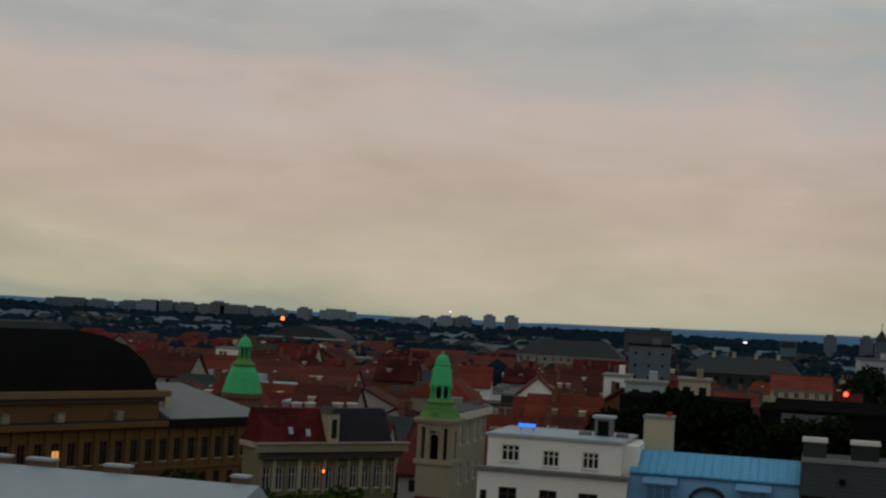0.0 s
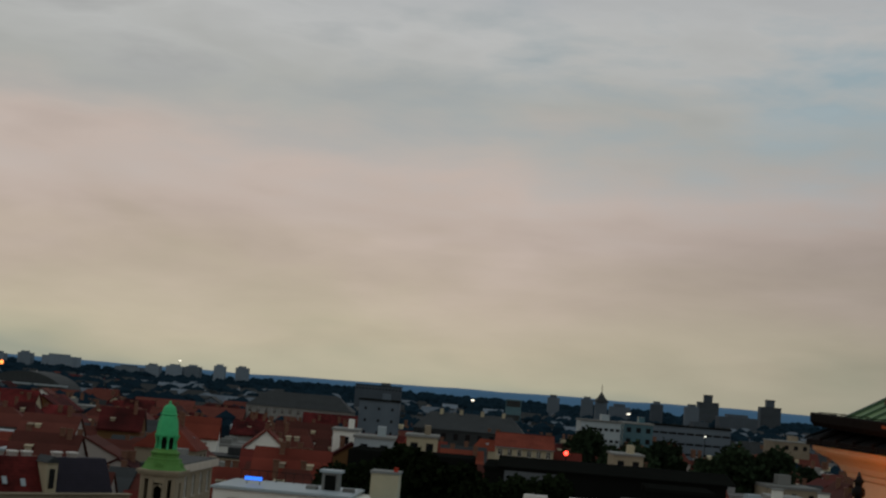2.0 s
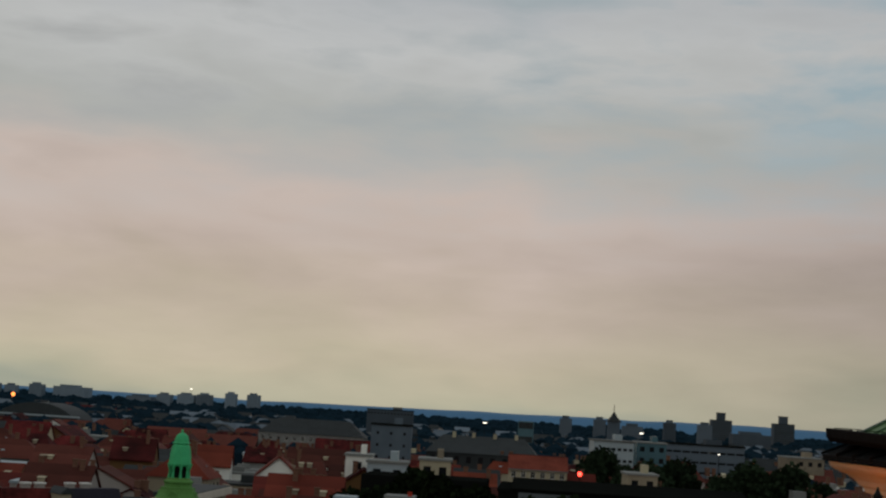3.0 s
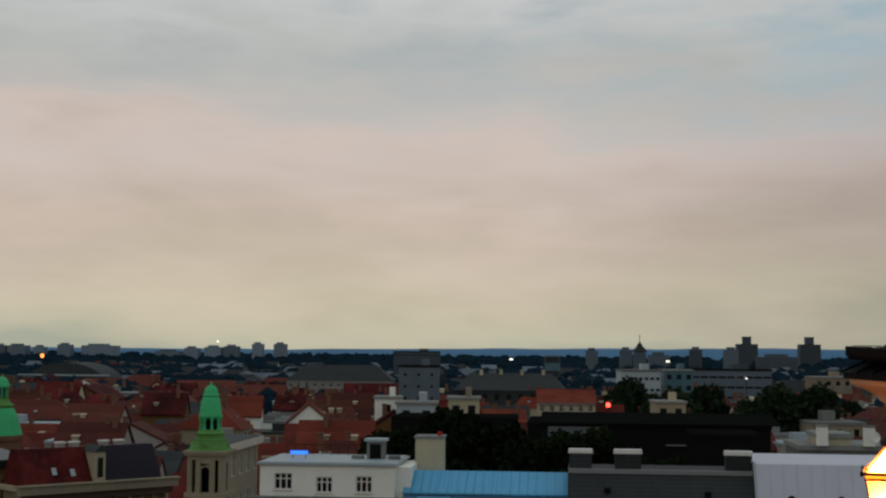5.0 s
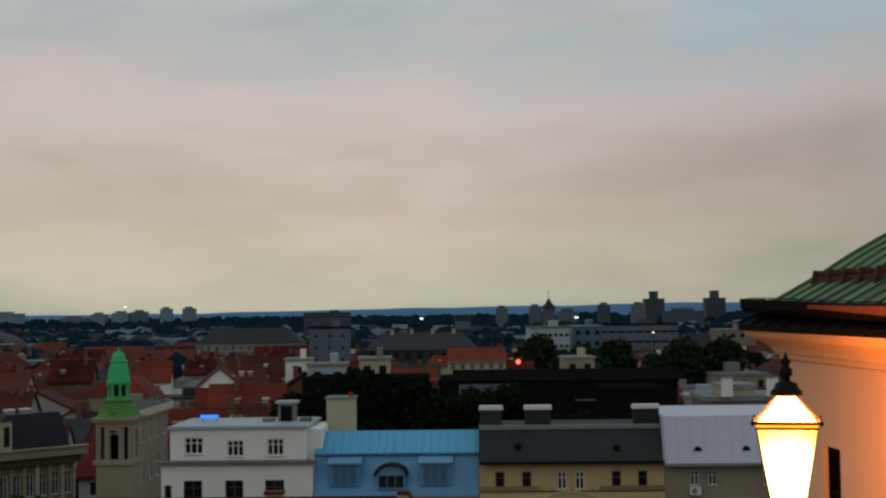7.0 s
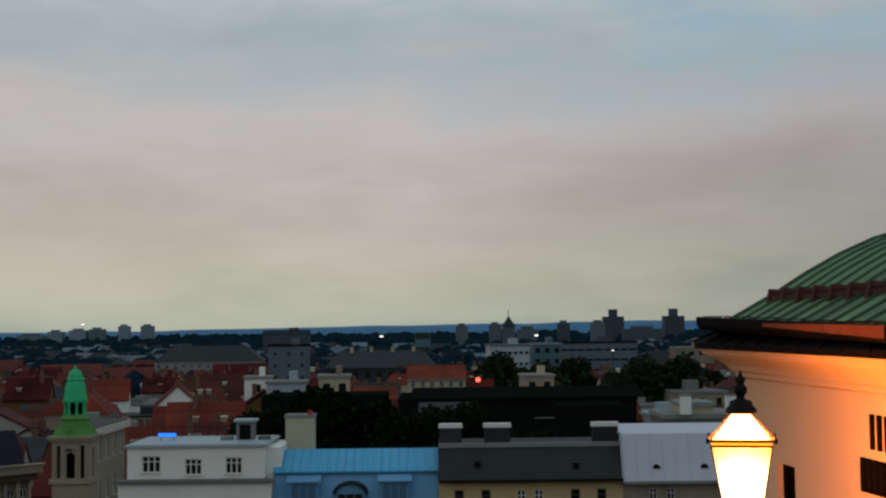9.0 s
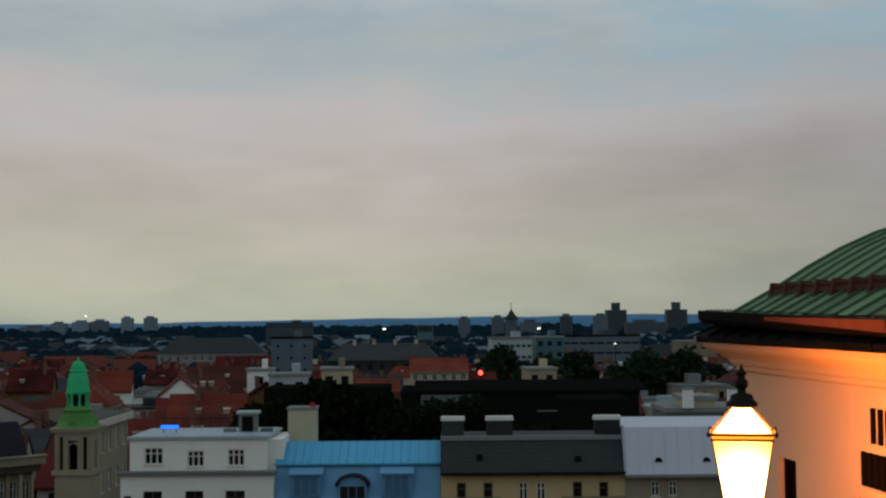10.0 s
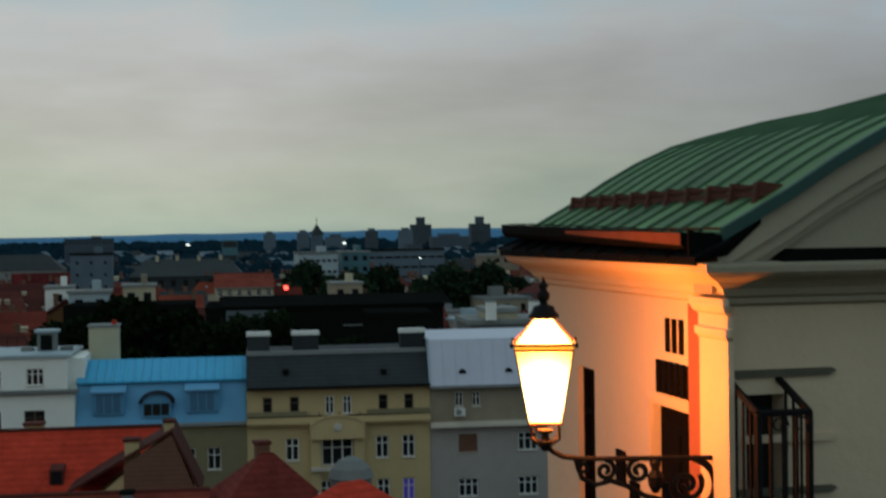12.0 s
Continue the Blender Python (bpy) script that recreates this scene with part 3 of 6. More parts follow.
def window_cage():
    """Iron cage before the front window."""
    c = thing("window_cage", pose(3.364, 9.5, 31 - EYE, 0, 0, 5), "black wrought iron cage in front of a window", "window grille")
    E = EYE
    u0, u1, s0, s1, z0, z1 = -0.03, 0.35, -0.46, -0.004, E - 2.9, E - 1.09
    lean = 0.18
    def bar(a, b, r, name):
        bm = bmesh.new()
        tube(bm, [a, b], r, 6)
        part(name, bm, "iron", c)
    for z in (z0, (z0 + z1) / 2 - 0.1, z1):
        for a, b in (((u0, s1, z), (u0, s0, z - lean)), ((u0, s0, z - lean), (u1, s0, z - lean)), ((u1, s0, z - lean), (u1, s1, z))):
            bar(a, b, 0.026, "rail")
    for i in range(5):
        u = u0 + (u1 - u0) * i / 4
        bar((u, s0, z0 - lean), (u, s0, z1 - lean), 0.032 if i in (0, 4) else 0.017, "bar")
    for i in range(1, 4):
        s = s0 + (s1 - s0) * i / 4
        for u in (u0, u1):
            bar((u, s, z0 - lean * (1 - i / 4)), (u, s, z1 - lean * (1 - i / 4)), 0.012, "bar")
    # small scrolls hanging in the top
    for u in (0.13, 0.28):
        bm = bmesh.new()
        tube(bm, [(u + 0.07 * math.cos(k * 0.5) * (1 - k / 16), s0, z1 - lean - 0.09 + 0.07 * math.sin(k * 0.5) * (1 - k / 16)) for k in range(15)], 0.007, 5)
        part("scroll", bm, "iron", c)


window_cage()


def pane_quad(bm, a, b, c, d, t=0.004):
    n = (Vector(b) - Vector(a)).cross(Vector(d) - Vector(a)).normalized() * t
    loft(bm, [[Vector(p) for p in (a, b, c, d)], [Vector(p) + n for p in (a, b, c, d)]])


def wall_lantern():
    """Old street lantern on a scrolled iron arm; the arm runs along local x from the wall at 0 to the lantern at -L."""
    L = 1.29
    la = thing("wall_lantern", pose(3.364 - 0.02, 9.5 + 0.12, 31 - 1.66, 0, 0, -10), "lit old iron street lantern on scrolled wall bracket", "street lamp")
    # arm and wall plate
    bm = bmesh.new()
    tube(bm, [(-0.02, 0, 0), (-0.4, 0, 0.0), (-L + 0.28, 0, 0.0), (-L + 0.13, 0, 0.015), (-L + 0.06, 0, 0.05), (-L + 0.01, 0, 0.09), (-L, 0, 0.12)], 0.019, 8)
    arm = part("arm", bm, "iron", la)
    bm = bmesh.new()
    box(bm, -0.045, -0.012, -0.035, 0.035, -0.52, 0.075)
    lathe(bm, [(0.03, 0.07), (0.035, 0.1), (0.005, 0.125)], 8, -0.03, 0)
    part("wall_plate", bm, "iron", la)
    def scroll(name, cx, cz, r0, r1, a0, turns, rad, steps=26):
        bm = bmesh.new()
        tube(bm, [(cx + (r0 + (r1 - r0) * k / steps) * math.cos(a0 + turns * math.tau * k / steps), 0, cz + (r0 + (r1 - r0) * k / steps) * math.sin(a0 + turns * math.tau * k / steps)) for k in range(steps + 1)], rad, 6)
        part(name, bm, "iron", arm)
    scroll("scroll", -0.26, -0.2, 0.2, 0.16, math.pi * 0.45, -0.75, 0.026)
    scroll("scroll", -0.28, -0.19, 0.12, 0.02, math.pi * 0.2, -1.6, 0.02)
    scroll("scroll", -0.62, -0.09, 0.085, 0.015, math.pi * 0.5, 1.5, 0.019)
    scroll("scroll", -0.86, -0.085, 0.075, 0.012, math.pi * 0.5, -1.5, 0.018)
    scroll("scroll", -1.02, -0.06, 0.05, 0.01, math.pi * 0.5, 1.4, 0.015)
    bm = bmesh.new()
    tube(bm, [(-1.07, 0, -0.01), (-1.03, 0, -0.14), (-0.93, 0, -0.19), (-0.82, 0, -0.16), (-0.7, 0, -0.2), (-0.58, 0, -0.27), (-0.46, 0, -0.3), (-0.36, 0, -0.385)], 0.02, 6)
    part("brace", bm, "iron", arm)
    bm = bmesh.new()
    lathe(bm, [(0.02, -0.25), (0.05, -0.2), (0.06, -0.13), (0.03, -0.08), (0.045, -0.03), (0.02, 0.0)], 8, -0.5, 0)
    part("boss", bm, "iron", arm)
    # holder fork under the lantern
    zb = 0.27
    bm = bmesh.new()
    lathe(bm, [(0.022, 0.06), (0.05, 0.1), (0.055, 0.13), (0.03, 0.15), (0.025, 0.18), (0.06, 0.2), (0.06, 0.215)], 10, -L, 0)
    part("holder", bm, "iron", la)
    for sx, sy in ((1, 1), (1, -1), (-1, 1), (-1, -1)):
        bm = bmesh.new()
        tube(bm, [(-L + sx * 0.035, sy * 0.035, 0.1), (-L + sx * 0.1, sy * 0.1, 0.16), (-L + sx * 0.1, sy * 0.1, 0.24), (-L + sx * 0.085, sy * 0.085, zb)], 0.009, 6)
        part("fork", bm, "iron", la)
    # glass body: four tapering sides, and four sloping panes over the rim
    b, t, zt, k, zk = 0.116, 0.202, zb + 0.53, 0.055, zb + 0.53 + 0.22
    turn = Matrix.Rotation(radians(-2), 4, "Z")
    def c(r, i, z):
        return turn @ Vector((r * (1, -1, -1, 1)[i % 4], r * (1, 1, -1, -1)[i % 4], z)) + Vector((-L, 0, 0))
    for i in range(4):
        bm = bmesh.new()
        pane_quad(bm, c(b, i, zb + 0.012), c(b, i + 1, zb + 0.012), c(t, i + 1, zt - 0.012), c(t, i, zt - 0.012))
        p = part("glass_pane", bm, "lamp_glass", la, "glowing glass pane")
        p.visible_shadow = False
        bm = bmesh.new()
        pane_quad(bm, c(t * 0.95, i, zt + 0.05), c(t * 0.95, i + 1, zt + 0.05), c(k, i + 1, zk), c(k, i, zk))
        p = part("top_pane", bm, "lamp_top", la, "glowing sloping glass")
        p.visible_shadow = False
        bm = bmesh.new()
        tube(bm, [c(b, i, zb), c(t + 0.003, i, zt)], 0.006, 5)
        part("corner_bar", bm, "iron_bloom", la)
        bm = bmesh.new()
        tube(bm, [c(t + 0.012, i, zt + 0.04), c(k + 0.006, i, zk + 0.005)], 0.005, 5)
        part("hip_bar", bm, "iron_bloom", la)
        bm = bmesh.new()
        tube(bm, [c(t + 0.004, i, zt), c(t + 0.004, i + 1, zt)], 0.011, 5)
        part("rim", bm, "iron_bloom", la)
        bm = bmesh.new()
        pane_quad(bm, c(t - 0.004, i, zt + 0.006), c(t - 0.004, i + 1, zt + 0.006), c(t + 0.006, i + 1, zt + 0.036), c(t + 0.006, i, zt + 0.036))
        p = part("glass_band", bm, "lamp_band", la, "narrow amber glass band")
        p.visible_shadow = False
        bm = bmesh.new()
        tube(bm, [c(t + 0.024, i, zt + 0.04), c(t + 0.024, i + 1, zt + 0.04)], 0.012, 5)
        part("upper_rim", bm, "iron_bloom", la)
        bm = bmesh.new()
        tube(bm, [c(b, i, zb), c(b, i + 1, zb)], 0.011, 5)
        part("base_rim", bm, "iron_bloom", la)
        bm = bmesh.new()
        q = c(t + 0.028, i, zt + 0.045)
        lathe(bm, [(0.003, zt + 0.02), (0.012, zt + 0.032), (0.013, zt + 0.05), (0.003, zt + 0.065)], 8, q.x, q.y)
        part("corner_knob", bm, "iron", la)
    bm = bmesh.new()
    lathe(bm, [(0.08, zk - 0.005), (0.112, zk + 0.0), (0.108, zk + 0.03), (0.085, zk + 0.05), (0.075, zk + 0.085), (0.03, zk + 0.1), (0.028, zk + 0.125), (0.046, zk + 0.14), (0.046, zk + 0.18), (0.026, zk + 0.2), (0.028, zk + 0.22), (0.04, zk + 0.235), (0.02, zk + 0.255), (0.004, zk + 0.3)], 12, -L, 0)
    part("chimney_cap", bm, "iron", la, "iron cap with turned finial", smooth=True)
    lamp = bpy.data.lights.new("lantern_light", "POINT")
    lamp.energy, lamp.color, lamp.shadow_soft_size = 250.0, (1.0, 0.165, 0.004), 0.09
    ob = new("lantern_light", lamp)
    ob.parent, ob.location = la, (-L, 0, zb + 0.25)
    return la


wall_lantern()


# ---- the row of houses along the street ----
def gable_roof(bm, x0, x1, y0, y1, ze, zr, over=0.4, thick=0.18):
    """Two slopes with their ridge along x, open below."""
    ym = (y0 + y1) / 2
    k = (zr - ze) / (ym - y0)
    a, b = y0 - over, y1 + over
    ze -= over * k
    prism_x(bm, [(a, ze), (ym, zr), (b, ze), (b, ze + thick), (ym, zr + thick), (a, ze + thick)], x0 - over * 0.6, x1 + over * 0.6)


def chimney(parent, x, y, z, w, d, h, mat="plaster_cream", cap="concrete", label=""):
    bm = bmesh.new()
    box(bm, x, x + w, y, y + d, z, z + h)
    c = part("chimney", bm, mat, parent, label)
    bm = bmesh.new()
    box(bm, x - 0.08, x + w + 0.08, y - 0.08, y + d + 0.08, z + h + 0.003, z + h + 0.16)
    part("cap", bm, cap, c)


def white_house():
    h = thing("white_house", pose(-25.3, 108, 0), "plain white modern house with flat terrace roof", "house", "street row houses")
    W = 11.8
    low = [(0.25, 0.8, 16.5, 17.5), (1.75, 3.2, 16.2, 17.85), (5.0, 6.4, 16.2, 17.85), (8.1, 9.6, 16.2, 17.85)]
    outer_walls(h, W, 11, 19.1, low, "plaster_white")
    bm = bmesh.new()
    box(bm, 0.4, W - 0.4, 0.4, 10.6, 18.8, 19.09)
    part("terrace_floor", bm, "concrete", h)
    for a in low[1:]:
        window_in(h, *a, 0, panes=2, frame="frame_dark")
    window_in(h, *low[0], 0, panes=1, frame="frame_dark")
    bm = bmesh.new()
    box(bm, -0.25, W + 0.25, -0.35, 0.9, 19.1, 19.32)
    part("ledge", bm, "concrete", h)
    up = [(1.65, 3.1, 19.8, 21.1), (5.0, 6.3, 19.6, 20.85), (8.15, 9.45, 19.65, 20.95)]
    bm = bmesh.new()
    wall_with_holes(bm, 0.5, W - 0.6, 19.32, 21.75, 0.9, 1.3, up)
    part("penthouse_wall", bm, "plaster_white", h)
    for x0, x1, y0, y1 in ((0.5, 0.9, 1.302, 9.5), (W - 1.0, W - 0.6, 1.302, 9.5), (0.902, W - 1.002, 9.1, 9.5)):
        bm = bmesh.new()
        box(bm, x0, x1, y0, y1, 19.32, 21.75)
        part("penthouse_wall", bm, "plaster_white", h)
    for a in up:
        window_in(h, *a, 0.9, panes=3, frame="frame_white", bar=0.09)
    bm = bmesh.new()
    box(bm, 0.3, W - 0.4, 0.7, 9.7, 21.75, 21.93)
    box(bm, 0.55, W - 0.65, 0.95, 9.45, 21.932, 21.98)
    part("roof", bm, "metal_white", h, "pale flat roof")
    bm = bmesh.new()
    box(bm, W - 0.598, W + 0.55, 2.0, 9, 17.5, 21.6)
    part("side_bay", bm, "plaster_white", h)
    # roof structures
    bm = bmesh.new()
    box(bm, 8.4, 9.8, 5, 6.4, 21.93, 23.4)
    s = part("stair_head", bm, "concrete", h)
    bm = bmesh.new()
    box(bm, 8.2, 10.0, 4.8, 6.6, 23.4, 23.6)
    part("cap", bm, "metal_white", s)
    bm = bmesh.new()
    box(bm, 8.65, 9.55, 4.93, 4.998, 21.98, 23.2)
    part("opening", bm, "felt_black", s)
    for x in (7.2, 10.2):
        bm = bmesh.new()
        box(bm, x, x + 0.9, 4.6, 5.6, 21.93, 22.25)
        part("roof_box", bm, "concrete", h)
    # railing
    for i in range(12):
        bm = bmesh.new()
        box(bm, 1.0 + i * 0.75, 1.04 + i * 0.75, 8.6, 8.64, 21.93, 22.8)
        part("rail_post", bm, "iron", h)
    bm = bmesh.new()
    box(bm, 1.0, 9.3, 8.59, 8.65, 22.8, 22.85)
    part("rail", bm, "iron", h)
    s = thing("lit_sign", pose(-23.15, 112.5, 21.98), "small glowing blue sign on a white roof", "sign")
    bm = bmesh.new()
    box(bm, 0, 1.5, 0.06, 0.16, 0.3, 0.64)
    part("sign_box", bm, "iron", s)
    bm = bmesh.new()
    box(bm, 0.03, 1.47, 0.02, 0.058, 0.33, 0.61)
    part("sign_face", bm, "light_blue", s)
    for x in (0.2, 1.25):
        bm = bmesh.new()
        box(bm, x, x + 0.05, 0.08, 0.13, 0, 0.3)
        part("sign_leg", bm, "iron", s)


white_house()


def tall_chimney_block():
    b = thing("chimney_block", pose(-13.1, 114.5, 0), "tall pale rendered chimney block between roofs", "chimney")
    bm = bmesh.new()
    box(bm, 0, 2.25, 0, 2.4, 0, 23.6)
    part("shaft", bm, "plaster_cream", b)
    bm = bmesh.new()
    box(bm, -0.1, 2.35, -0.1, 2.5, 23.6, 23.8)
    part("cap", bm, "concrete", b)
    bm = bmesh.new()
    box(bm, 1.8, 2.15, 0.3, 0.7, 23.8, 24.15)
    part("flue_pot", bm, "tile_bright", b)


tall_chimney_block()


def blue_house():
    h = thing("blue_roofed_house", pose(-13.5, 108, 0), "olive-grey house with blue sheet-metal mansard roof and dormers", "house", "street row houses")
    W, ze, zb, zr = 12.9, 16.35, 19.6, 21.05
    holes = [(1.2, 2.3, 12.9, 14.6), (3.4, 4.5, 12.9, 14.6), (8.0, 9.0, 12.9, 14.6), (9.9, 10.9, 12.9, 14.6)]
    outer_walls(h, W, 12, ze, holes, "plaster_olive")
    for a in holes:
        window_in(h, *a, 0)
    bm = bmesh.new()
    box(bm, 0, W, -0.45, 0.5, ze, ze + 0.22)
    part("eaves_gutter", bm, "zinc", h)
    bm = bmesh.new()
    prism_x(bm, [(0.05, ze + 0.22), (1.7, zb), (11, zb), (12, ze + 0.22)], 0.02, W - 0.02)
    part("lower_slope", bm, "metal_blue_dark", h, "blue sheet-metal mansard slope")
    bm = bmesh.new()
    prism_x(bm, [(1.35, zb + 0.01), (4.5, zr), (11.4, zb + 0.01), (11.4, zb + 0.14), (4.5, zr + 0.15), (1.35, zb + 0.14)], 0.0, W)
    part("upper_slope", bm, "metal_blue", h, "light blue ribbed sheet-metal roof")
    n = 22
    for i in range(n):
        x = 0.2 + (W - 0.4) * i / (n - 1)
        bm = bmesh.new()
        prism_x(bm, [(1.35, zb + 0.14), (4.5, zr + 0.15), (4.5, zr + 0.185), (1.35, zb + 0.175)], x - 0.02, x + 0.02)
        part("roof_rib", bm, "metal_blue", h)
    for i in range(13):
        bm = bmesh.new()
        x = 0.5 + i * 0.98
        box(bm, x, x + 0.07, 1.6, 1.75, zb + 0.2, zb + 0.36)
        part("snow_hook", bm, "metal_blue_dark", h)
    for x0 in (1.3, 8.35):
        bm = bmesh.new()
        prism_x(bm, [(0.25, ze + 0.95), (0.25, zb - 0.62), (1.6, zb - 0.22), (1.7, ze + 1.2)], x0, x0 + 2.35)
        d = part("dormer", bm, "metal_blue_dark", h)
        bm = bmesh.new()
        prism_x(bm, [(0.0, zb - 0.62), (0.0, zb - 0.5), (1.8, zb - 0.05), (1.8, zb - 0.17)], x0 - 0.15, x0 + 2.5)
        part("dormer_roof", bm, "metal_blue_dark", d)
        bm = bmesh.new()
        box(bm, x0 + 0.25, x0 + 2.1, 0.2, 0.246, ze + 1.1, zb - 0.75)
        part("pane", bm, "shutter_blue", d, "closed blue shutters")
        bm = bmesh.new()
        for x in (0.2, 0.82, 1.46, 2.08):
            box(bm, x0 + x, x0 + x + 0.07, 0.16, 0.198, ze + 1.05, zb - 0.7)
        part("window_frame", bm, "metal_blue_dark", d)
    # middle dormer with a curved hood
    bm = bmesh.new()
    arc = [(6.1 + 1.1 * math.cos(a), ze + 1.75 + 0.75 * math.sin(a)) for a in [math.pi * k / 10 for k in range(11)]]
    prism_y(bm, [(7.2, ze + 0.7)] + arc + [(5.0, ze + 0.7)], 0.1, 1.6)
    d = part("dormer", bm, "metal_blue_dark", h, "dormer with curved hood")
    bm = bmesh.new()
    hood = [(6.1 + 1.35 * math.cos(a), ze + 1.8 + 0.85 * math.sin(a)) for a in [math.pi * k / 10 for k in range(11)]]
    inner = [(6.1 + 1.12 * math.cos(a), ze + 1.78 + 0.76 * math.sin(a)) for a in [math.pi * k / 10 for k in range(11)]]
    loft(bm, [[(p[0], -0.15, p[1]) for p in hood + inner[::-1]], [(p[0], 1.7, p[1]) for p in hood + inner[::-1]]])
    part("hood", bm, "slate_blue", d, "dark curved hood")
    for x in (5.15, 5.8, 6.45):
        bm = bmesh.new()
        box(bm, x, x + 0.58, 0.06, 0.098, ze + 0.85, ze + 1.75)
        part("pane", bm, "glass", d)


blue_house()


def yellow_house():
    h = thing("yellow_house", pose(-0.58, 108, 0), "yellow townhouse with dark slate roof and arched bay", "house", "street row houses")
    W, ze = 14.2, 19.05
    s = 0.0439
    def u(px):
        return (px - 448) * s + 0.58
    def v(py):
        return 31 - (py - 413) * s
    top = [(u(a), u(a + 16), v(734), v(702)) for a in (463, 510, 572, 603, 667, 713)]
    mid = [(u(a), u(a + 23), v(815), v(775)) for a in (502, 661, 708)]
    low = [(u(a), u(a + 22), v(893), v(852)) for a in (502, 562, 600, 663, 708)]
    bay = (u(565), u(620), v(826), v(778))
    outer_walls(h, W, 12, ze, top + mid + low + [bay], "plaster_yellow")
    for i, a in enumerate(top):
        window_in(h, *a, 0, panes=2 if i in (2, 3) else 1, frame="frame_white" if i in (2, 3) else "frame_dark", bar=0.09)
    for a in mid:
        window_in(h, *a, 0, panes=2, frame="frame_white", bar=0.09)
    for i, a in enumerate(low):
        window_in(h, *a, 0, panes=2, frame="frame_white", bar=0.09, glow="light_violet" if i == 4 else None)
    window_in(h, *bay, 0.1, panes=3, frame="frame_white", bar=0.1)
    # cornice ledge with a low balcony rail
    bm = bmesh.new()
    box(bm, 0, W, -0.7, -0.003, v(748), v(744))
    box(bm, 0.02, W - 0.02, -0.5, -0.003, v(752), v(748) - 0.003)
    box(bm, 0.03, W - 0.03, -0.62, -0.5, v(744) + 0.003, v(736))
    part("cornice", bm, "plaster_yellow", h)
    for x0, x1 in ((0.05, u(540)), (u(645), W - 0.05)):
        bm = bmesh.new()
        box(bm, x0, x1, -0.62, -0.5, v(736) + 0.07, v(726))
        part("balustrade", bm, "plaster_olive", h, "weathered grey-green balustrade")
    bm = bmesh.new()
    box(bm, 0.05, W - 0.05, -0.66, -0.46, v(736) + 0.003, v(734.5))
    part("rail", bm, "iron", h)
    for i in range(19):
        bm = bmesh.new()
        x = 0.1 + i * (W - 0.25) / 18
        box(bm, x, x + 0.05, -0.6, -0.54, v(734.5), v(729))
        part("rail_post", bm, "iron", h)
    # arched bay front
    bm = bmesh.new()
    xc = (u(545) + u(640)) / 2
    r = (u(640) - u(545)) / 2
    arc = [(xc + r * math.cos(a), v(757) + 0.92 * math.sin(a)) for a in [math.pi * k / 14 for k in range(15)]]
    prism_y(bm, [(xc + r, v(776))] + arc + [(xc - r, v(776))], -0.95, -0.705)
    box(bm, xc - r, xc + r, -0.704, -0.004, v(776), v(753))
    part("arched_gable", bm, "plaster_yellow", h, "arched yellow gable over the bay")
    bm = bmesh.new()
    o = [(xc + (r + 0.12) * math.cos(a), v(757) + 1.04 * math.sin(a)) for a in [math.pi * k / 14 for k in range(15)]]
    loft(bm, [[(p[0], y, p[1]) for p in o + arc[::-1]] for y in (-1.05, -0.706)])
    part("arch_moulding", bm, "plaster_yellow", h)
    bm = bmesh.new()
    lathe(bm, [(0.05, 0), (0.3, 0.02), (0.34, 0.06), (0.2, 0.1)], 14)
    ob = part("medallion", bm, "stone_trim", h, at=(xc, -0.95, v(757) + 0.1))
    ob.rotation_euler = (radians(90), 0, 0)
    for x0, x1 in ((545, 563), (622, 640)):
        bm = bmesh.new()
        box(bm, u(x0), u(x1), -0.5, -0.004, v(900), v(776) - 0.004)
        part("bay_pier", bm, "plaster_yellow", h)
    bm = bmesh.new()
    box(bm, u(545), u(640), -0.9, -0.504, v(832), v(826))
    part("balcony", bm, "stone_trim", h)
    # roof with ridge fittings
    bm = bmesh.new()
    prism_x(bm, [(-0.55, ze), (1.6, 21.4), (9.5, 21.5), (12.3, ze)], 0.02, W - 0.02)
    part("roof", bm, "slate", h, "dark slate roof")
    bm = bmesh.new()
    box(bm, 0.02, W - 0.02, -0.75, -0.56, ze - 0.1, ze + 0.1)
    part("eaves_gutter", bm, "gutter", h)
    bm = bmesh.new()
    box(bm, 0.02, W - 0.02, 1.5, 2.0, 21.42, 21.75)
    part("ridge_wall", bm, "zinc", h)
    for x, w in ((0.1, 1.75), (3.65, 2.05), (12.2, 2.0)):
        bm = bmesh.new()
        box(bm, x - 0.05, x + w + 0.05, 2.35, 3.35, 23.065, 23.22)
        part("cowl", bm, "frame_white", h)
        chimney(h, x, 2.4, 21.3, w, 0.9, 1.6, "slate", "frame_white", "grey chimney stack with pale metal cap")
    for x, y in ((2.8, 0.35), (10.4, 0.2)):
        bm = bmesh.new()
        z = ze + (y + 0.55) * 1.09
        prism_x(bm, [(y - 0.15, z), (y - 0.15, z + 0.35), (y + 0.5, z + 0.4)], x, x + 0.45)
        part("roof_vent", bm, "felt_black", h)


yellow_house()


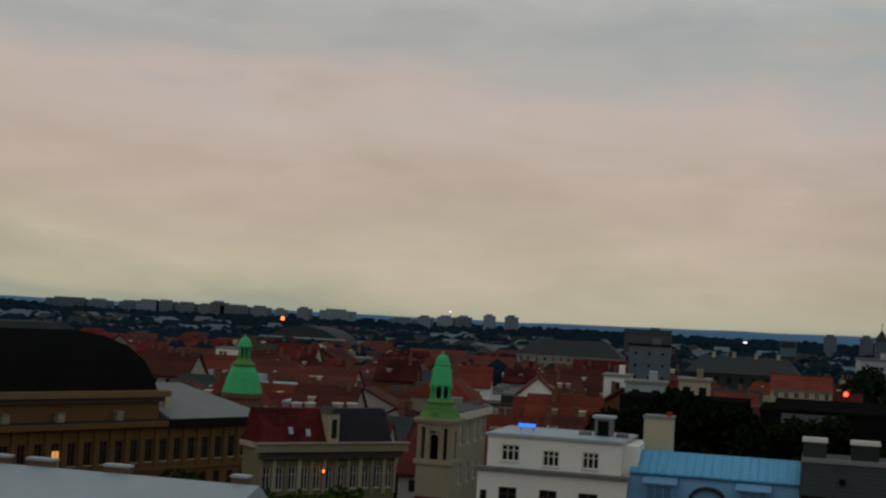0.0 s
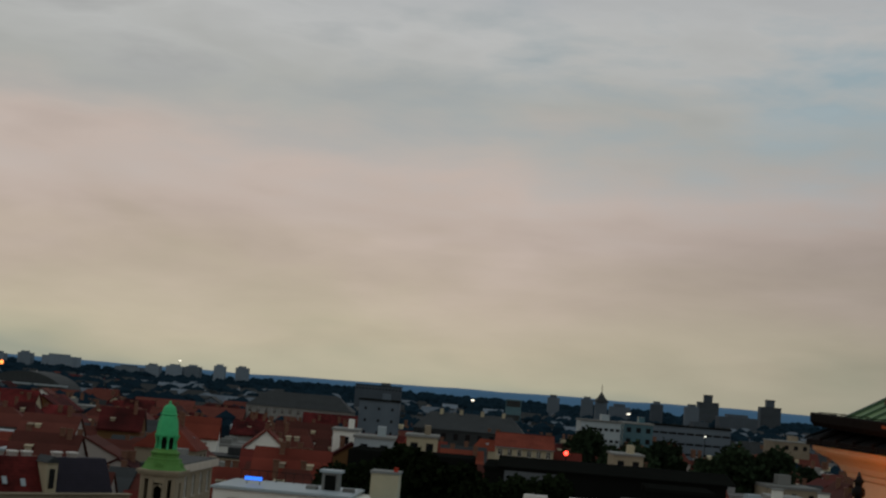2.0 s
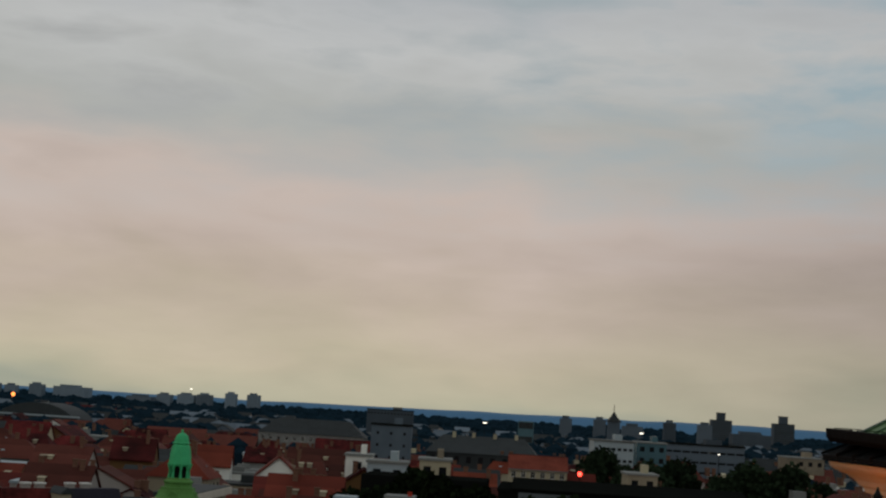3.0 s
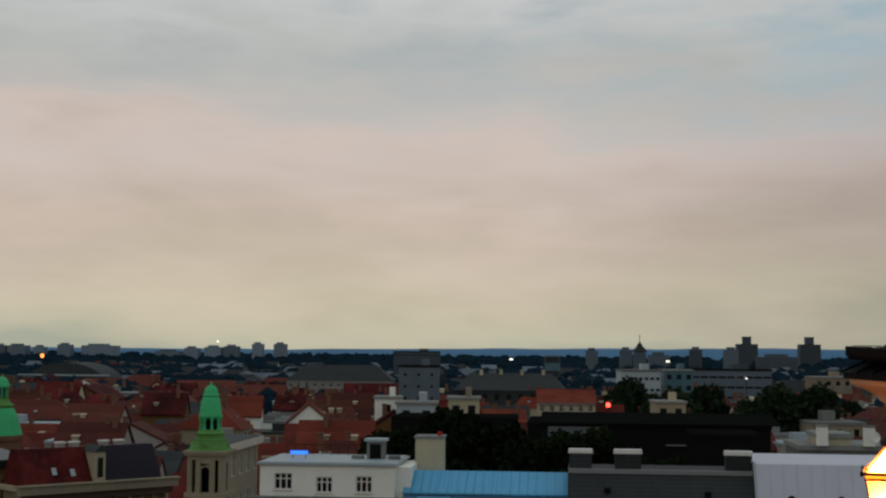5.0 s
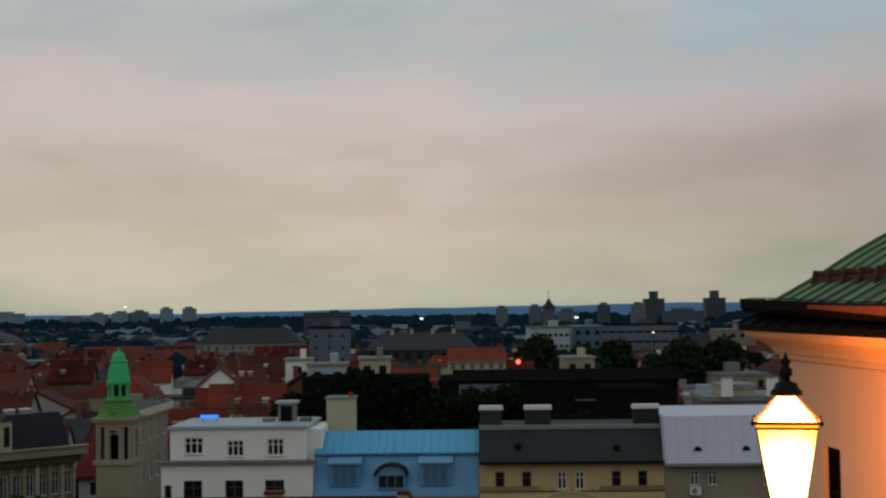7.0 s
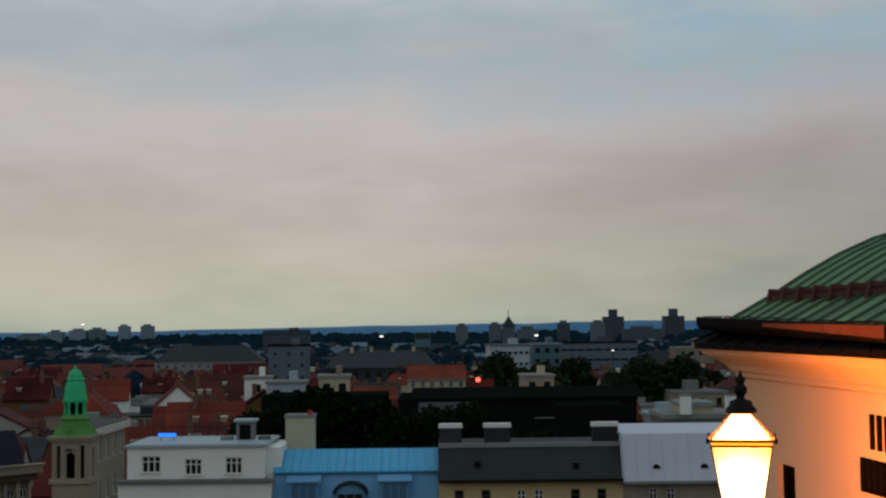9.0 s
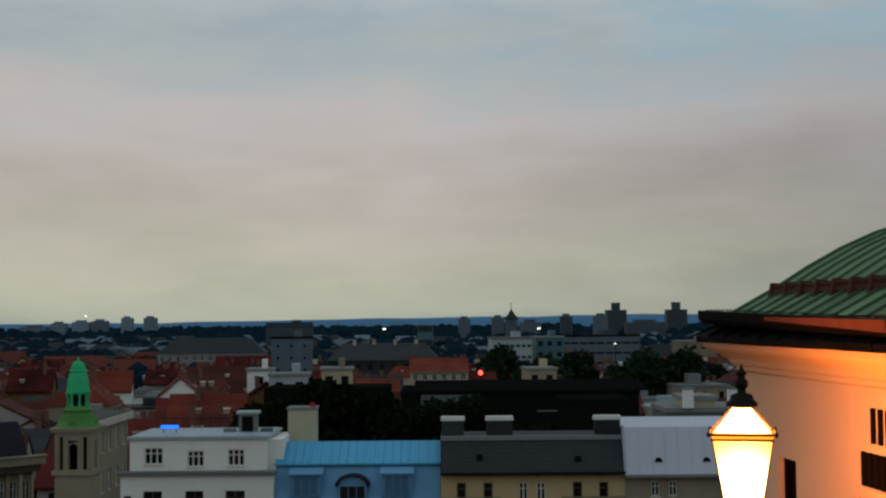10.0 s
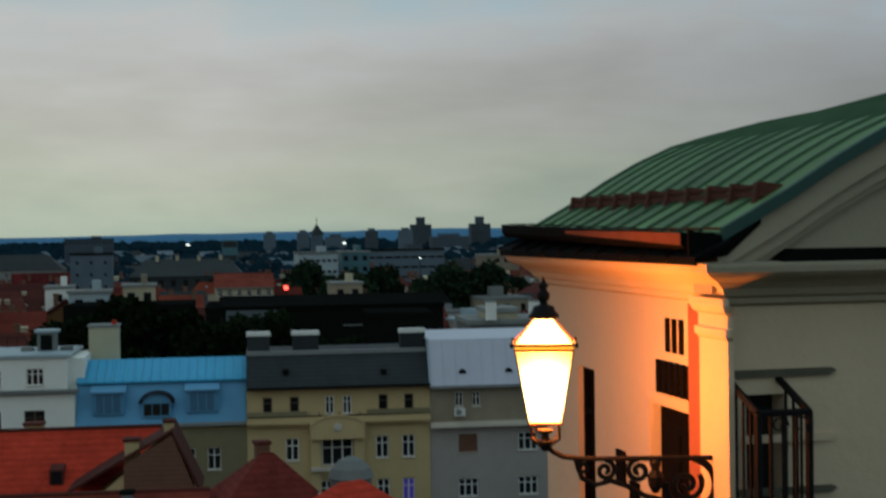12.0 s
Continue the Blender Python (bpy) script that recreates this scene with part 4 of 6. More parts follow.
def grey_house():
    h = thing("grey_house", pose(13.64, 108, 0), "grey rendered townhouse with pale metal roof", "house", "street row houses")
    W, ze, s = 13.5, 18.8, 0.0439
    def u(px):
        return (px - 757) * s
    def v(py):
        return 31 - (py - 413) * s
    top = [(u(a), u(a + 14), v(728), v(702)) for a in (803, 834, 930, 960)]
    low = [(u(a), u(a + 36), v(z + 33), v(z)) for z in (778, 858) for a in (808, 917)]
    bm = bmesh.new()
    wall_with_holes(bm, 0, W, v(755), ze, 0, 0.45, top)
    part("upper_wall", bm, "plaster_cream", h)
    bm = bmesh.new()
    wall_with_holes(bm, 0, W, 0, v(764), 0.15, 0.6, low)
    part("wall", bm, "plaster_grey", h)
    outer_walls(h, W, 12, ze, [], "plaster_grey", thick=0.605, front=False)
    bm = bmesh.new()
    box(bm, 0, W, -0.6, 0.6, v(764), v(759))
    box(bm, 0, W, -0.35, 0.6, v(759) + 0.002, v(755))
    part("cornice", bm, "stone_trim", h)
    for a in top:
        window_in(h, *a, 0, panes=2, frame="frame_white")
    for i, a in enumerate(low):
        w = window_in(h, *a, 0.15, panes=3, frame="frame_white", bar=0.09)
        if i == 0:
            bm = bmesh.new()
            zig = [(0.05 + 0.03 * (k % 2), 0.03 + k * 0.078) for k in range(19)]
            prism_x(bm, zig + [(0.11, zig[-1][1]), (0.11, 0.03)], 0.06, a[1] - a[0] - 0.06)
            part("roller_shutter", bm, "brick_brown", w, "lowered brown roller shutter")
    bm = bmesh.new()
    prism_x(bm, [(-0.5, ze), (1.0, 22.4), (11, 22.5), (12.5, ze)], 0.05, W)
    part("roof", bm, "metal_lilac", h, "pale ribbed sheet-metal roof")
    for i in range(14):
        bm = bmesh.new()
        x = 0.06 + i * 1.02
        prism_x(bm, [(-0.54, ze), (0.96, 22.4), (1.0, 22.4), (-0.5, ze)], x, x + 0.05)
        part("roof_rib", bm, "metal_lilac", h)
    bm = bmesh.new()
    box(bm, 0.02, W, -0.72, -0.52, ze - 0.12, ze + 0.1)
    part("eaves_gutter", bm, "zinc", h)
    bm = bmesh.new()
    prism_x(bm, [(-0.62, ze), (0.9, 22.5), (11, 22.6), (11, 22.4), (1.0, 22.35), (-0.5, ze)], -0.1, 0.048)
    part("verge_strip", bm, "metal_white", h)
    for x in (2.6, 6.3):
        bm = bmesh.new()
        y, z = -0.15, ze + 1.05
        arc = [(x + 0.3 * math.cos(a), z - 0.05 + 0.34 * math.sin(a)) for a in [math.pi * k / 8 for k in range(9)]]
        prism_y(bm, arc, y, y + 0.8)
        part("roof_vent", bm, "felt_black", h)
    a = thing("air_conditioner", pose(13.64 + u(800), 107.5, v(745)), "white air conditioning unit on a grey facade", "air conditioner")
    bm = bmesh.new()
    box(bm, 0, 0.85, 0, 0.34, 0.05, 0.65)
    part("body", bm, "frame_white", a)
    bm = bmesh.new()
    lathe(bm, [(0.24, 0), (0.22, 0.02), (0.05, 0.03)], 12)
    ob = part("fan_grille", bm, "concrete", a, at=(0.33, -0.001, 0.35))
    ob.rotation_euler = (radians(90), 0, 0)
    for x in (0.1, 0.7):
        bm = bmesh.new()
        box(bm, x, x + 0.05, 0.05, 0.5, 0, 0.048)
        part("wall_arm", bm, "iron", a)


grey_house()


# ---- church tower and the houses round it ----
def church_tower():
    t = thing("church_tower", pose(-33.1, 125, 0) @ Matrix.Diagonal((0.79, 0.79, 1, 1)), "stone church tower with green copper dome", "tower")
    w = 2.05
    holes = [(-1.55, -1.1, 17.9, 20.8), (-0.5, 0.5, 17.9, 20.5), (1.1, 1.55, 17.9, 20.8)]
    bm = bmesh.new()
    wall_with_holes(bm, -w, w, 0, 21.2, -w, -w + 0.5, holes)
    part("wall", bm, "stone_tower", t)
    for x0, x1, y0, y1 in ((-w, -w + 0.4, -w + 0.502, w), (-w + 0.402, w - 0.402, w - 0.4, w)):
        bm = bmesh.new()
        box(bm, x0, x1, y0, y1, 0, 21.2)
        part("wall", bm, "stone_tower", t)
    bm = bmesh.new()
    wall_with_holes(bm, -w + 0.502, w, 0, 21.2, -w, -w + 0.4, [(-0.5, 0.5, 17.9, 20.5)])
    ob = part("wall", bm, "stone_tower", t)
    ob.rotation_euler = (0, 0, radians(90))
    bm = bmesh.new()
    box(bm, -w + 0.42, w - 0.42, -w + 0.6, w - 0.42, 17.0, 17.3)
    part("bell_floor", bm, "felt_black", t)
    bm = bmesh.new()
    box(bm, -w + 0.45, w - 0.45, -0.1, 0.1, 17.31, 21.1)
    part("inner_wall", bm, "felt_black", t)
    bm = bmesh.new()
    arc = [(0.5 * math.cos(a), 20.5 + 0.0 + 0.5 * math.sin(a) - 0.5) for a in [math.pi * k / 8 for k in range(9)]]
    loft(bm, [[(x, y, z) for x, z in arc[::-1] + [(-0.5, 20.52), (0.5, 20.52)]] for y in (-w + 0.01, -w + 0.48)])
    part("arch", bm, "stone_tower", t)
    for z, o, hgt in ((17.45, 0.28, 0.4), (21.2, 0.3, 0.22), (21.42, 0.45, 0.2)):
        bm = bmesh.new()
        box(bm, -w - o, w + o, -w - o, w + o, z, z + hgt)
        if z < 20:
            bm.free()
            for a, b, c, d in ((-w - o, w + o, -w - o, -w - 0.002), (w + 0.002, w + o, -w, w + o), (-w - o, -w - 0.002, -w, w + o)):
                bm = bmesh.new()
                box(bm, a, b, c, d, z, z + hgt)
                part("ledge", bm, "stone_tower", t)
        else:
            part("cornice", bm, "stone_tower", t)
    for x in (-1.98, -0.8, 0.62, 1.8):
        bm = bmesh.new()
        box(bm, x, x + 0.2, -w - 0.12, -w - 0.002, 17.86, 21.19)
        part("pilaster", bm, "stone_tower", t)
    # curved skirt, open drum, bell-shaped cap
    k = math.pi / 8
    bm = bmesh.new()
    lathe(bm, [(2.6, 21.62), (2.4, 21.8), (2.1, 22.1), (1.95, 22.45), (1.95, 22.6), (1.6, 22.65), (1.55, 22.9), (1.7, 23.05), (1.7, 23.15), (1.4, 23.3), (1.3, 23.45)], 8, turn=k)
    part("dome_skirt", bm, "copper_pale", t, "yellow-green copper skirt roof")
    for sx, sy in ((0, -1), (1, 0), (-1, 0)):
        bm = bmesh.new()
        arc = [(0.62 * math.cos(a), 0.62 * math.sin(a)) for a in [math.pi * i / 10 for i in range(11)]]
        prism_y(bm, arc, -0.2, 0.35)
        ob = part("round_gable", bm, "copper_pale", t, at=(sx * 2.0, sy * 2.0, 21.65))
        ob.rotation_euler = (0, 0, math.atan2(sy, sx) + math.pi / 2)
    # core coloured black for the dark inside the drum's openings
    bm = bmesh.new()
    lathe(bm, [(0.8, 23.4), (0.8, 24.7)], 8, turn=k)
    part("drum_core", bm, "felt_black", t)
    for i in range(8):
        a = k + i * math.pi / 4
        bm = bmesh.new()
        tube(bm, [(1.12 * math.cos(a), 1.12 * math.sin(a), 23.42), (1.1 * math.cos(a), 1.1 * math.sin(a), 24.1), (1.15 * math.cos(a), 1.15 * math.sin(a), 24.75)], [0.17, 0.1, 0.3], 6)
        part("drum_post", bm, "copper_green", t)
    bm = bmesh.new()
    lathe(bm, [(1.15, 24.5), (1.3, 24.62), (1.28, 24.85), (1.22, 25.3), (1.15, 25.8), (1.02, 26.25), (0.85, 26.45), (0.98, 26.5), (0.98, 26.58), (0.85, 26.65), (0.8, 26.9), (0.66, 27.2), (0.4, 27.4), (0.14, 27.48), (0.12, 27.56), (0.16, 27.64), (0.03, 27.8)], 8, turn=k)
    part("dome_cap", bm, "copper_green", t, "bright green copper bell-shaped cap")


church_tower()


def simple_house(name, m, L, D, ze, zr, wall, roof, label, group="", windows=(), hip=0.0, flat=False, frame="frame_white"):
    """A house in local metres: front along x at y = 0, depth D; windows: rows of (z0, z1, count, width)."""
    h = thing(name, m, label, "house", group)
    holes = []
    for z0, z1, n, w in windows:
        for i in range(n):
            c = L * (i + 0.5) / n
            holes.append((c - w / 2, c + w / 2, z0, z1))
    outer_walls(h, L, D, ze, holes, wall)
    if not hip and not flat:
        for x in (0.0, L - 0.4):
            bm = bmesh.new()
            prism_x(bm, [(0.1, ze), (D / 2, zr - 0.1), (D - 0.1, ze)], x, x + 0.4)
            part("gable", bm, wall, h)
    for a in holes:
        window_in(h, *a, 0, panes=2, frame=frame)
    bm = bmesh.new()
    if flat:
        box(bm, -0.3, L + 0.3, -0.3, D + 0.3, ze, zr)
    elif hip:
        o = 0.5
        v = [bm.verts.new(p) for p in ((-o, -o, ze), (L + o, -o, ze), (L + o, D + o, ze), (-o, D + o, ze), (hip, D / 2, zr), (L - hip, D / 2, zr))]
        for f in ((0, 1, 5, 4), (1, 2, 5), (2, 3, 4, 5), (3, 0, 4), (3, 2, 1, 0)):
            bm.faces.new([v[i] for i in f])
    else:
        gable_roof(bm, 0, L, 0, D, ze, zr)
    part("roof", bm, roof, h)
    if not flat and not hip:
        bm = bmesh.new()
        tube(bm, [(-0.25, D / 2, zr + 0.17), (L + 0.25, D / 2, zr + 0.17)], 0.13, 6)
        part("ridge_tiles", bm, "tile_brown", h)
        bm = bmesh.new()
        k = (zr - ze) / (D / 2)
        tube(bm, [(-0.25, -0.5, ze - 0.4 * k - 0.02), (L + 0.25, -0.5, ze - 0.4 * k - 0.02)], 0.09, 6)
        part("eaves_gutter", bm, "zinc", h)
    return h


def nave_building():
    h = simple_house("long_stone_house", pose(-32.7, 127.6, 0, 0, 0, 90), 15, 3.0, 21.5, 21.9, "plaster_cream", "slate", "long pale house with flat roof beside the tower", windows=((18.6, 20.6, 5, 1.1), (14.8, 16.8, 5, 1.1)), flat=True)
    bm = bmesh.new()
    box(bm, -0.5, 15.5, -0.5, -0.31, 21.1, 21.8)
    part("cornice", bm, "stone_trim", h)


nave_building()


def beige_house():
    L = 16.2
    h = simple_house("corner_house", pose(-54.4, 134.6, 0.5, 0, 0, 48), L, 4.5, 15.9, 16.4, "plaster_olive", "plaster_cream", "cream corner house with red and dark mansard roof", windows=((11.6, 14.0, 11, 0.8),), flat=True)
    for x0, x1, m in ((0.0, 7.6, "tile_red"), (8.6, 15.6, "slate")):
        bm = bmesh.new()
        prism_x(bm, [(-0.2, 16.4), (1.9, 20.0), (3.2, 20.0), (4.7, 16.4)], x0, x1)
        part("mansard", bm, "slate_blue" if m == "slate" else m, h, "dark slate mansard" if m == "slate" else "red tiled mansard")
    bm = bmesh.new()
    box(bm, 7.5, 8.7, -0.5, 2, 16.2, 19.6)
    d = part("dormer", bm, "plaster_cream", h)
    bm = bmesh.new()
    box(bm, 7.8, 8.4, -0.56, -0.51, 17.0, 19.0)
    part("pane", bm, "glass", d)
    bm = bmesh.new()
    prism_y(bm, [(7.3, 19.61), (8.9, 19.61), (8.1, 20.3)], -0.7, 2.2)
    part("dormer_roof", bm, "slate", d)
    for x, z in ((3.2, 17.3), (5.2, 17.1)):
        bm = bmesh.new()
        y = -0.2 + (z - 16.4) / 3.8 * 2.1
        prism_x(bm, [(y - 0.05, z + 0.06), (y + 0.33, z + 0.74), (y + 0.28, z + 0.8), (y - 0.1, z + 0.12)], x, x + 0.5)
        part("roof_light", bm, "metal_white", h)
    bm = bmesh.new()
    box(bm, -0.9, L + 0.9, -1.1, -0.31, 15.65, 16.45)
    box(bm, -1.05, L + 1.05, -1.25, -0.31, 16.452, 16.6)
    part("parapet", bm, "plaster_cream", h, "broad cream parapet over the eaves")
    # dark band painting the shadow below the parapet
    bm = bmesh.new()
    box(bm, -0.5, L + 0.5, -0.7, -0.31, 14.9, 15.64)
    part("soffit_band", bm, "frame_dark", h)
    for i in range(12):
        bm = bmesh.new()
        x = i * L / 11
        box(bm, max(0, x - 0.22), min(L, x + 0.22), -0.2, -0.002, 11.0, 14.85)
        part("pilaster", bm, "plaster_cream", h)
    for x in (4.6, 6.2, 9.6, 11.4):
        chimney(h, x, 2.2, 19.9, 0.9, 0.6, 0.5, "plaster_grey", "frame_white")
    w = thing("lit_wall_lamp", pose(-49.3, 139.6, 13.9), "small glowing amber lamp on a cream facade", "lamp")
    bm = bmesh.new()
    lathe(bm, [(0.05, 0), (0.12, 0.06), (0.13, 0.22), (0.05, 0.3)], 8)
    part("globe", bm, "light_amber", w)
    bm = bmesh.new()
    box(bm, -0.04, 0.5, -0.04, 0.04, -0.1, -0.003)
    part("lamp_arm", bm, "iron", w)


beige_house()


def palace():
    m = pose(-84.7, 123.5, 0, 0, 0, 66.5)
    L = 45.4
    h = simple_house("ochre_palace", m, L, 22, 16.6, 17.3, "plaster_ochre", "slate", "large ochre palace with dark domed roof and long window rows", windows=((12.4, 15.0, 21, 1.0), (8.4, 10.8, 21, 0.95)), flat=True, frame="frame_dark")
    bm = bmesh.new()
    box(bm, -0.8, L + 0.8, -0.9, -0.31, 16.5, 17.1)
    part("cornice", bm, "plaster_ochre", h)
    bm = bmesh.new()
    box(bm, -0.2, L + 0.2, -0.25, -0.002, 11.3, 11.7)
    part("string_course", bm, "plaster_ochre", h)
    for i in range(22):
        bm = bmesh.new()
        x = i * L / 21
        box(bm, max(x - 0.35, 0), min(x + 0.35, L), -0.22, -0.002, 11.75, 16.45)
        part("pilaster", bm, "plaster_ochre", h)
    # attic storey and dark dome
    bm = bmesh.new()
    box(bm, 2, 28.7, 0.6, 20, 17.302, 20.2)
    part("attic", bm, "plaster_ochre", h)
    bm = bmesh.new()
    box(bm, 1.2, 29.5, -0.5, 20.8, 19.9, 20.6)
    part("attic_cornice", bm, "cornice_ochre", h)
    # dark strip in place of the attic cornice's cast shadow
    bm = bmesh.new()
    box(bm, 1.6, 29.1, 0.1, 0.598, 19.3, 19.89)
    part("attic_frieze", bm, "frame_dark", h)
    bm = bmesh.new()
    box(bm, 29.1, L + 0.7, -1.0, -0.91, 16.4, 17.25)
    part("eaves_gutter", bm, "gutter", h)
    bm = bmesh.new()
    rings = []
    for q, z in ((0.0, 20.6), (0.4, 22.2), (1.2, 24.0), (2.6, 25.6), (4.6, 26.7), (7.0, 27.2)):
        rings.append([(2.2 + q, 0.8 + q, z), (28.5 - q, 0.8 + q, z), (28.5 - q, 19.8 - q, z), (2.2 + q, 19.8 - q, z)])
    loft(bm, rings)
    part("dome_roof", bm, "felt_black", h, "dark square domed roof")
    bm = bmesh.new()
    rings = [[(9.2, 7.8, 27.2), (21.4, 7.8, 27.2), (21.4, 12.8, 27.2), (9.2, 12.8, 27.2)], [(10, 8.4, 28.0), (20.6, 8.4, 28.0), (20.6, 12.2, 28.0), (10, 12.2, 28.0)]]
    loft(bm, rings)
    part("roof_lantern", bm, "slate", h)
    bm = bmesh.new()
    v = [bm.verts.new(p) for p in ((29.6, -0.6, 17.31), (L + 0.6, -0.6, 17.31), (L + 0.6, 20, 17.31), (29.6, 20, 17.31), (29.6, 9, 20.9), (L - 6.5, 9, 20.9))]
    for f in ((0, 1, 5, 4), (1, 2, 5), (2, 3, 4, 5), (3, 0, 4), (3, 2, 1, 0)):
        bm.faces.new([v[i] for i in f])
    part("hip_roof", bm, "zinc", h, "grey sheet-metal hip roof")
    for x in (7, 14, 22, 31.0):
        chimney(h, x, -0.2 if x < 30 else 2.2, 17.3 if x < 30 else 18, 0.9, 0.7, 0.9 if x < 30 else 2.0, "plaster_cream")


palace()


def lit_window():
    w = thing("lit_window", pose(-84.7, 123.5, 0, 0, 0, 66.5) @ pose(14.05, 0, 12.45), "warmly lit window in the ochre palace front", "window")
    bm = bmesh.new()
    box(bm, -0.45, 0.45, -0.03, -0.005, 0, 1.7)
    part("pane", bm, "light_window", w)
    bm = bmesh.new()
    for x0, x1, z0, z1 in ((-0.55, -0.46, -0.1, 1.8), (0.46, 0.55, -0.1, 1.8), (-0.455, 0.455, 1.71, 1.8), (-0.455, 0.455, -0.1, -0.005), (-0.03, 0.03, 0, 1.7)):
        box(bm, x0, x1, -0.06, -0.035, z0, z1)
    part("window_frame", bm, "frame_dark", w)


lit_window()


def cupola():
    t = thing("cupola", pose(-78.6, 186, 0) @ Matrix.Diagonal((0.9, 0.9, 1, 1)), "green copper cupola with lantern on a drum", "dome")
    k = math.pi / 8
    bm = bmesh.new()
    lathe(bm, [(3.0, 0), (3.0, 17.8), (3.35, 17.9), (3.4, 18.6)], 8, turn=k)
    part("drum", bm, "brick_brown", t)
    bm = bmesh.new()
    lathe(bm, [(3.15, 18.6), (3.1, 18.9), (2.85, 19.7), (2.6, 20.6), (2.25, 21.5), (1.9, 22.1), (1.8, 22.3)], 8, turn=k)
    part("bell", bm, "copper_green", t)
    bm = bmesh.new()
    lathe(bm, [(1.6, 22.3), (1.62, 22.5), (1.9, 22.55), (1.9, 22.7), (1.5, 22.9), (1.2, 23.2), (1.0, 23.6), (1.1, 23.75)], 8, turn=k)
    part("collar", bm, "copper_pale", t)
    bm = bmesh.new()
    lathe(bm, [(0.7, 23.7), (0.7, 25.1)], 8, turn=k)
    part("lantern_core", bm, "copper_dark", t)
    for i in range(8):
        a = k + i * math.pi / 4
        bm = bmesh.new()
        tube(bm, [(0.85 * math.cos(a), 0.85 * math.sin(a), 23.7), (0.85 * math.cos(a), 0.85 * math.sin(a), 25.1)], 0.1, 5)
        part("lantern_post", bm, "copper_green", t)
    bm = bmesh.new()
    lathe(bm, [(1.1, 25.1), (1.15, 25.3), (1.0, 25.7), (0.75, 26.2), (0.4, 26.5), (0.1, 26.6), (0.08, 27.0)], 8, turn=k)
    part("lantern_cap", bm, "copper_green", t)


cupola()


# ---- red roofs below the terrace ----
def red_foreground():
    # long house, ridge along the street
    h = simple_house("red_roofed_house", pose(-22.5, 76.0, 0), 17.0, 9.6, 16.0, 19.9, "plaster_yellow", "tile_bright", "long house with bright red tiled roof", "foreground houses")
    for x, w in ((9.6, 1.0),):
        chimney(h, x, 4.9, 19.5, w, 0.8, 0.8, "plaster_yellow", "tile_brown")
    for x in (11.4,):
        bm = bmesh.new()
        prism_x(bm, [(1.6, 17.4), (1.6, 18.3), (3.2, 18.5)], x, x + 0.75)
        d = part("roof_light", bm, "tile_brown", h)
        bm = bmesh.new()
        box(bm, x + 0.1, x + 0.65, 1.55, 1.598, 17.5, 18.2)
        part("pane", bm, "glass", d)
    # gabled house with its brown end to the terrace
    g = thing("gabled_house", pose(-8.75, 74.5, -0.5), "gabled house with brown tiled gable and yellow wall", "house", "foreground houses")
    bm = bmesh.new()
    box(bm, 0.0, 5.6, 0.1, 4.1, 0, 17.2)
    prism_y(bm, [(-0.2, 17.2), (5.6, 17.2), (5.3, 18.3), (4.4, 20.9)], 0.1, 4.1)
    part("wall", bm, "plaster_yellow", g)
    bm = bmesh.new()
    prism_y(bm, [(1.9, 17.6), (5.7, 17.5), (5.5, 18.2), (4.42, 20.95), (1.9, 19.4)], 0.0, 0.098)
    part("gable_cladding", bm, "brick_brown", g, "brown tile-hung gable")
    bm = bmesh.new()
    prism_y(bm, [(-1.0, 18.0), (4.4, 21.05), (5.75, 17.9), (5.93, 17.9), (4.43, 21.2), (-1.06, 18.13)], -0.08, 4.2)
    part("roof", bm, "tile_brown", g)
    chimney(g, 1.9, 0.6, 19.2, 0.75, 0.8, 1.35, "plaster_yellow", "tile_brown")
    chimney(g, 3.95, 1.0, 20.6, 0.5, 0.6, 0.85, "plaster_yellow", "tile_brown")
    # lower red roof before it
    h = simple_house("low_red_house", pose(-13.5, 66.5, -0.95), 11, 8, 16.2, 19.0, "plaster_cream", "tile_red", "low house with dark red tiled roof", "foreground houses")
    chimney(h, 7.0, 2.6, 17.6, 0.55, 0.6, 1.7, "zinc", "felt_black", "slim metal chimney")
    bm = bmesh.new()
    prism_x(bm, [(0.6, 16.7), (0.6, 17.7), (2.6, 17.85)], 8.6, 9.5)
    part("dormer", bm, "felt_black", h)
    # turned gable house with roof lights
    h = simple_house("turned_red_house", pose(-2.9, 66.0, 0, 0, 0, 10), 8.6, 8.4, 15.7, 19.9, "plaster_cream", "tile_red", "hipped red tiled house with roof lights", "foreground houses", hip=4.0)
    chimney(h, 3.75, 4.2, 19.4, 0.7, 0.7, 0.9, "brick_brown", "tile_brown")
    for i in range(4):
        bm = bmesh.new()
        y = 0.7 + i * 0.85
        prism_y(bm, [(6.4, 18.06), (7.7, 16.76), (7.76, 16.82), (6.46, 18.12)], y, y + 0.42)
        part("roof_light", bm, "metal_white", h)
    h = simple_house("hipped_red_house", pose(3.1, 60.5, 0, 0, 0, 30), 6.5, 6, 16.7, 19.4, "plaster_cream", "tile_bright", "small house with bright red hipped roof", "foreground houses", hip=2.6)
    bm = bmesh.new()
    lathe(bm, [(1.1, 0), (1.1, 18.2), (1.2, 18.3), (1.0, 18.8), (0.6, 19.2), (0.1, 19.4)], 12)
    solid("round_turret", bm, "concrete", pose(4.9, 72.0, 0), "round grey turret with domed top", "tower", smooth=False)


red_foreground()


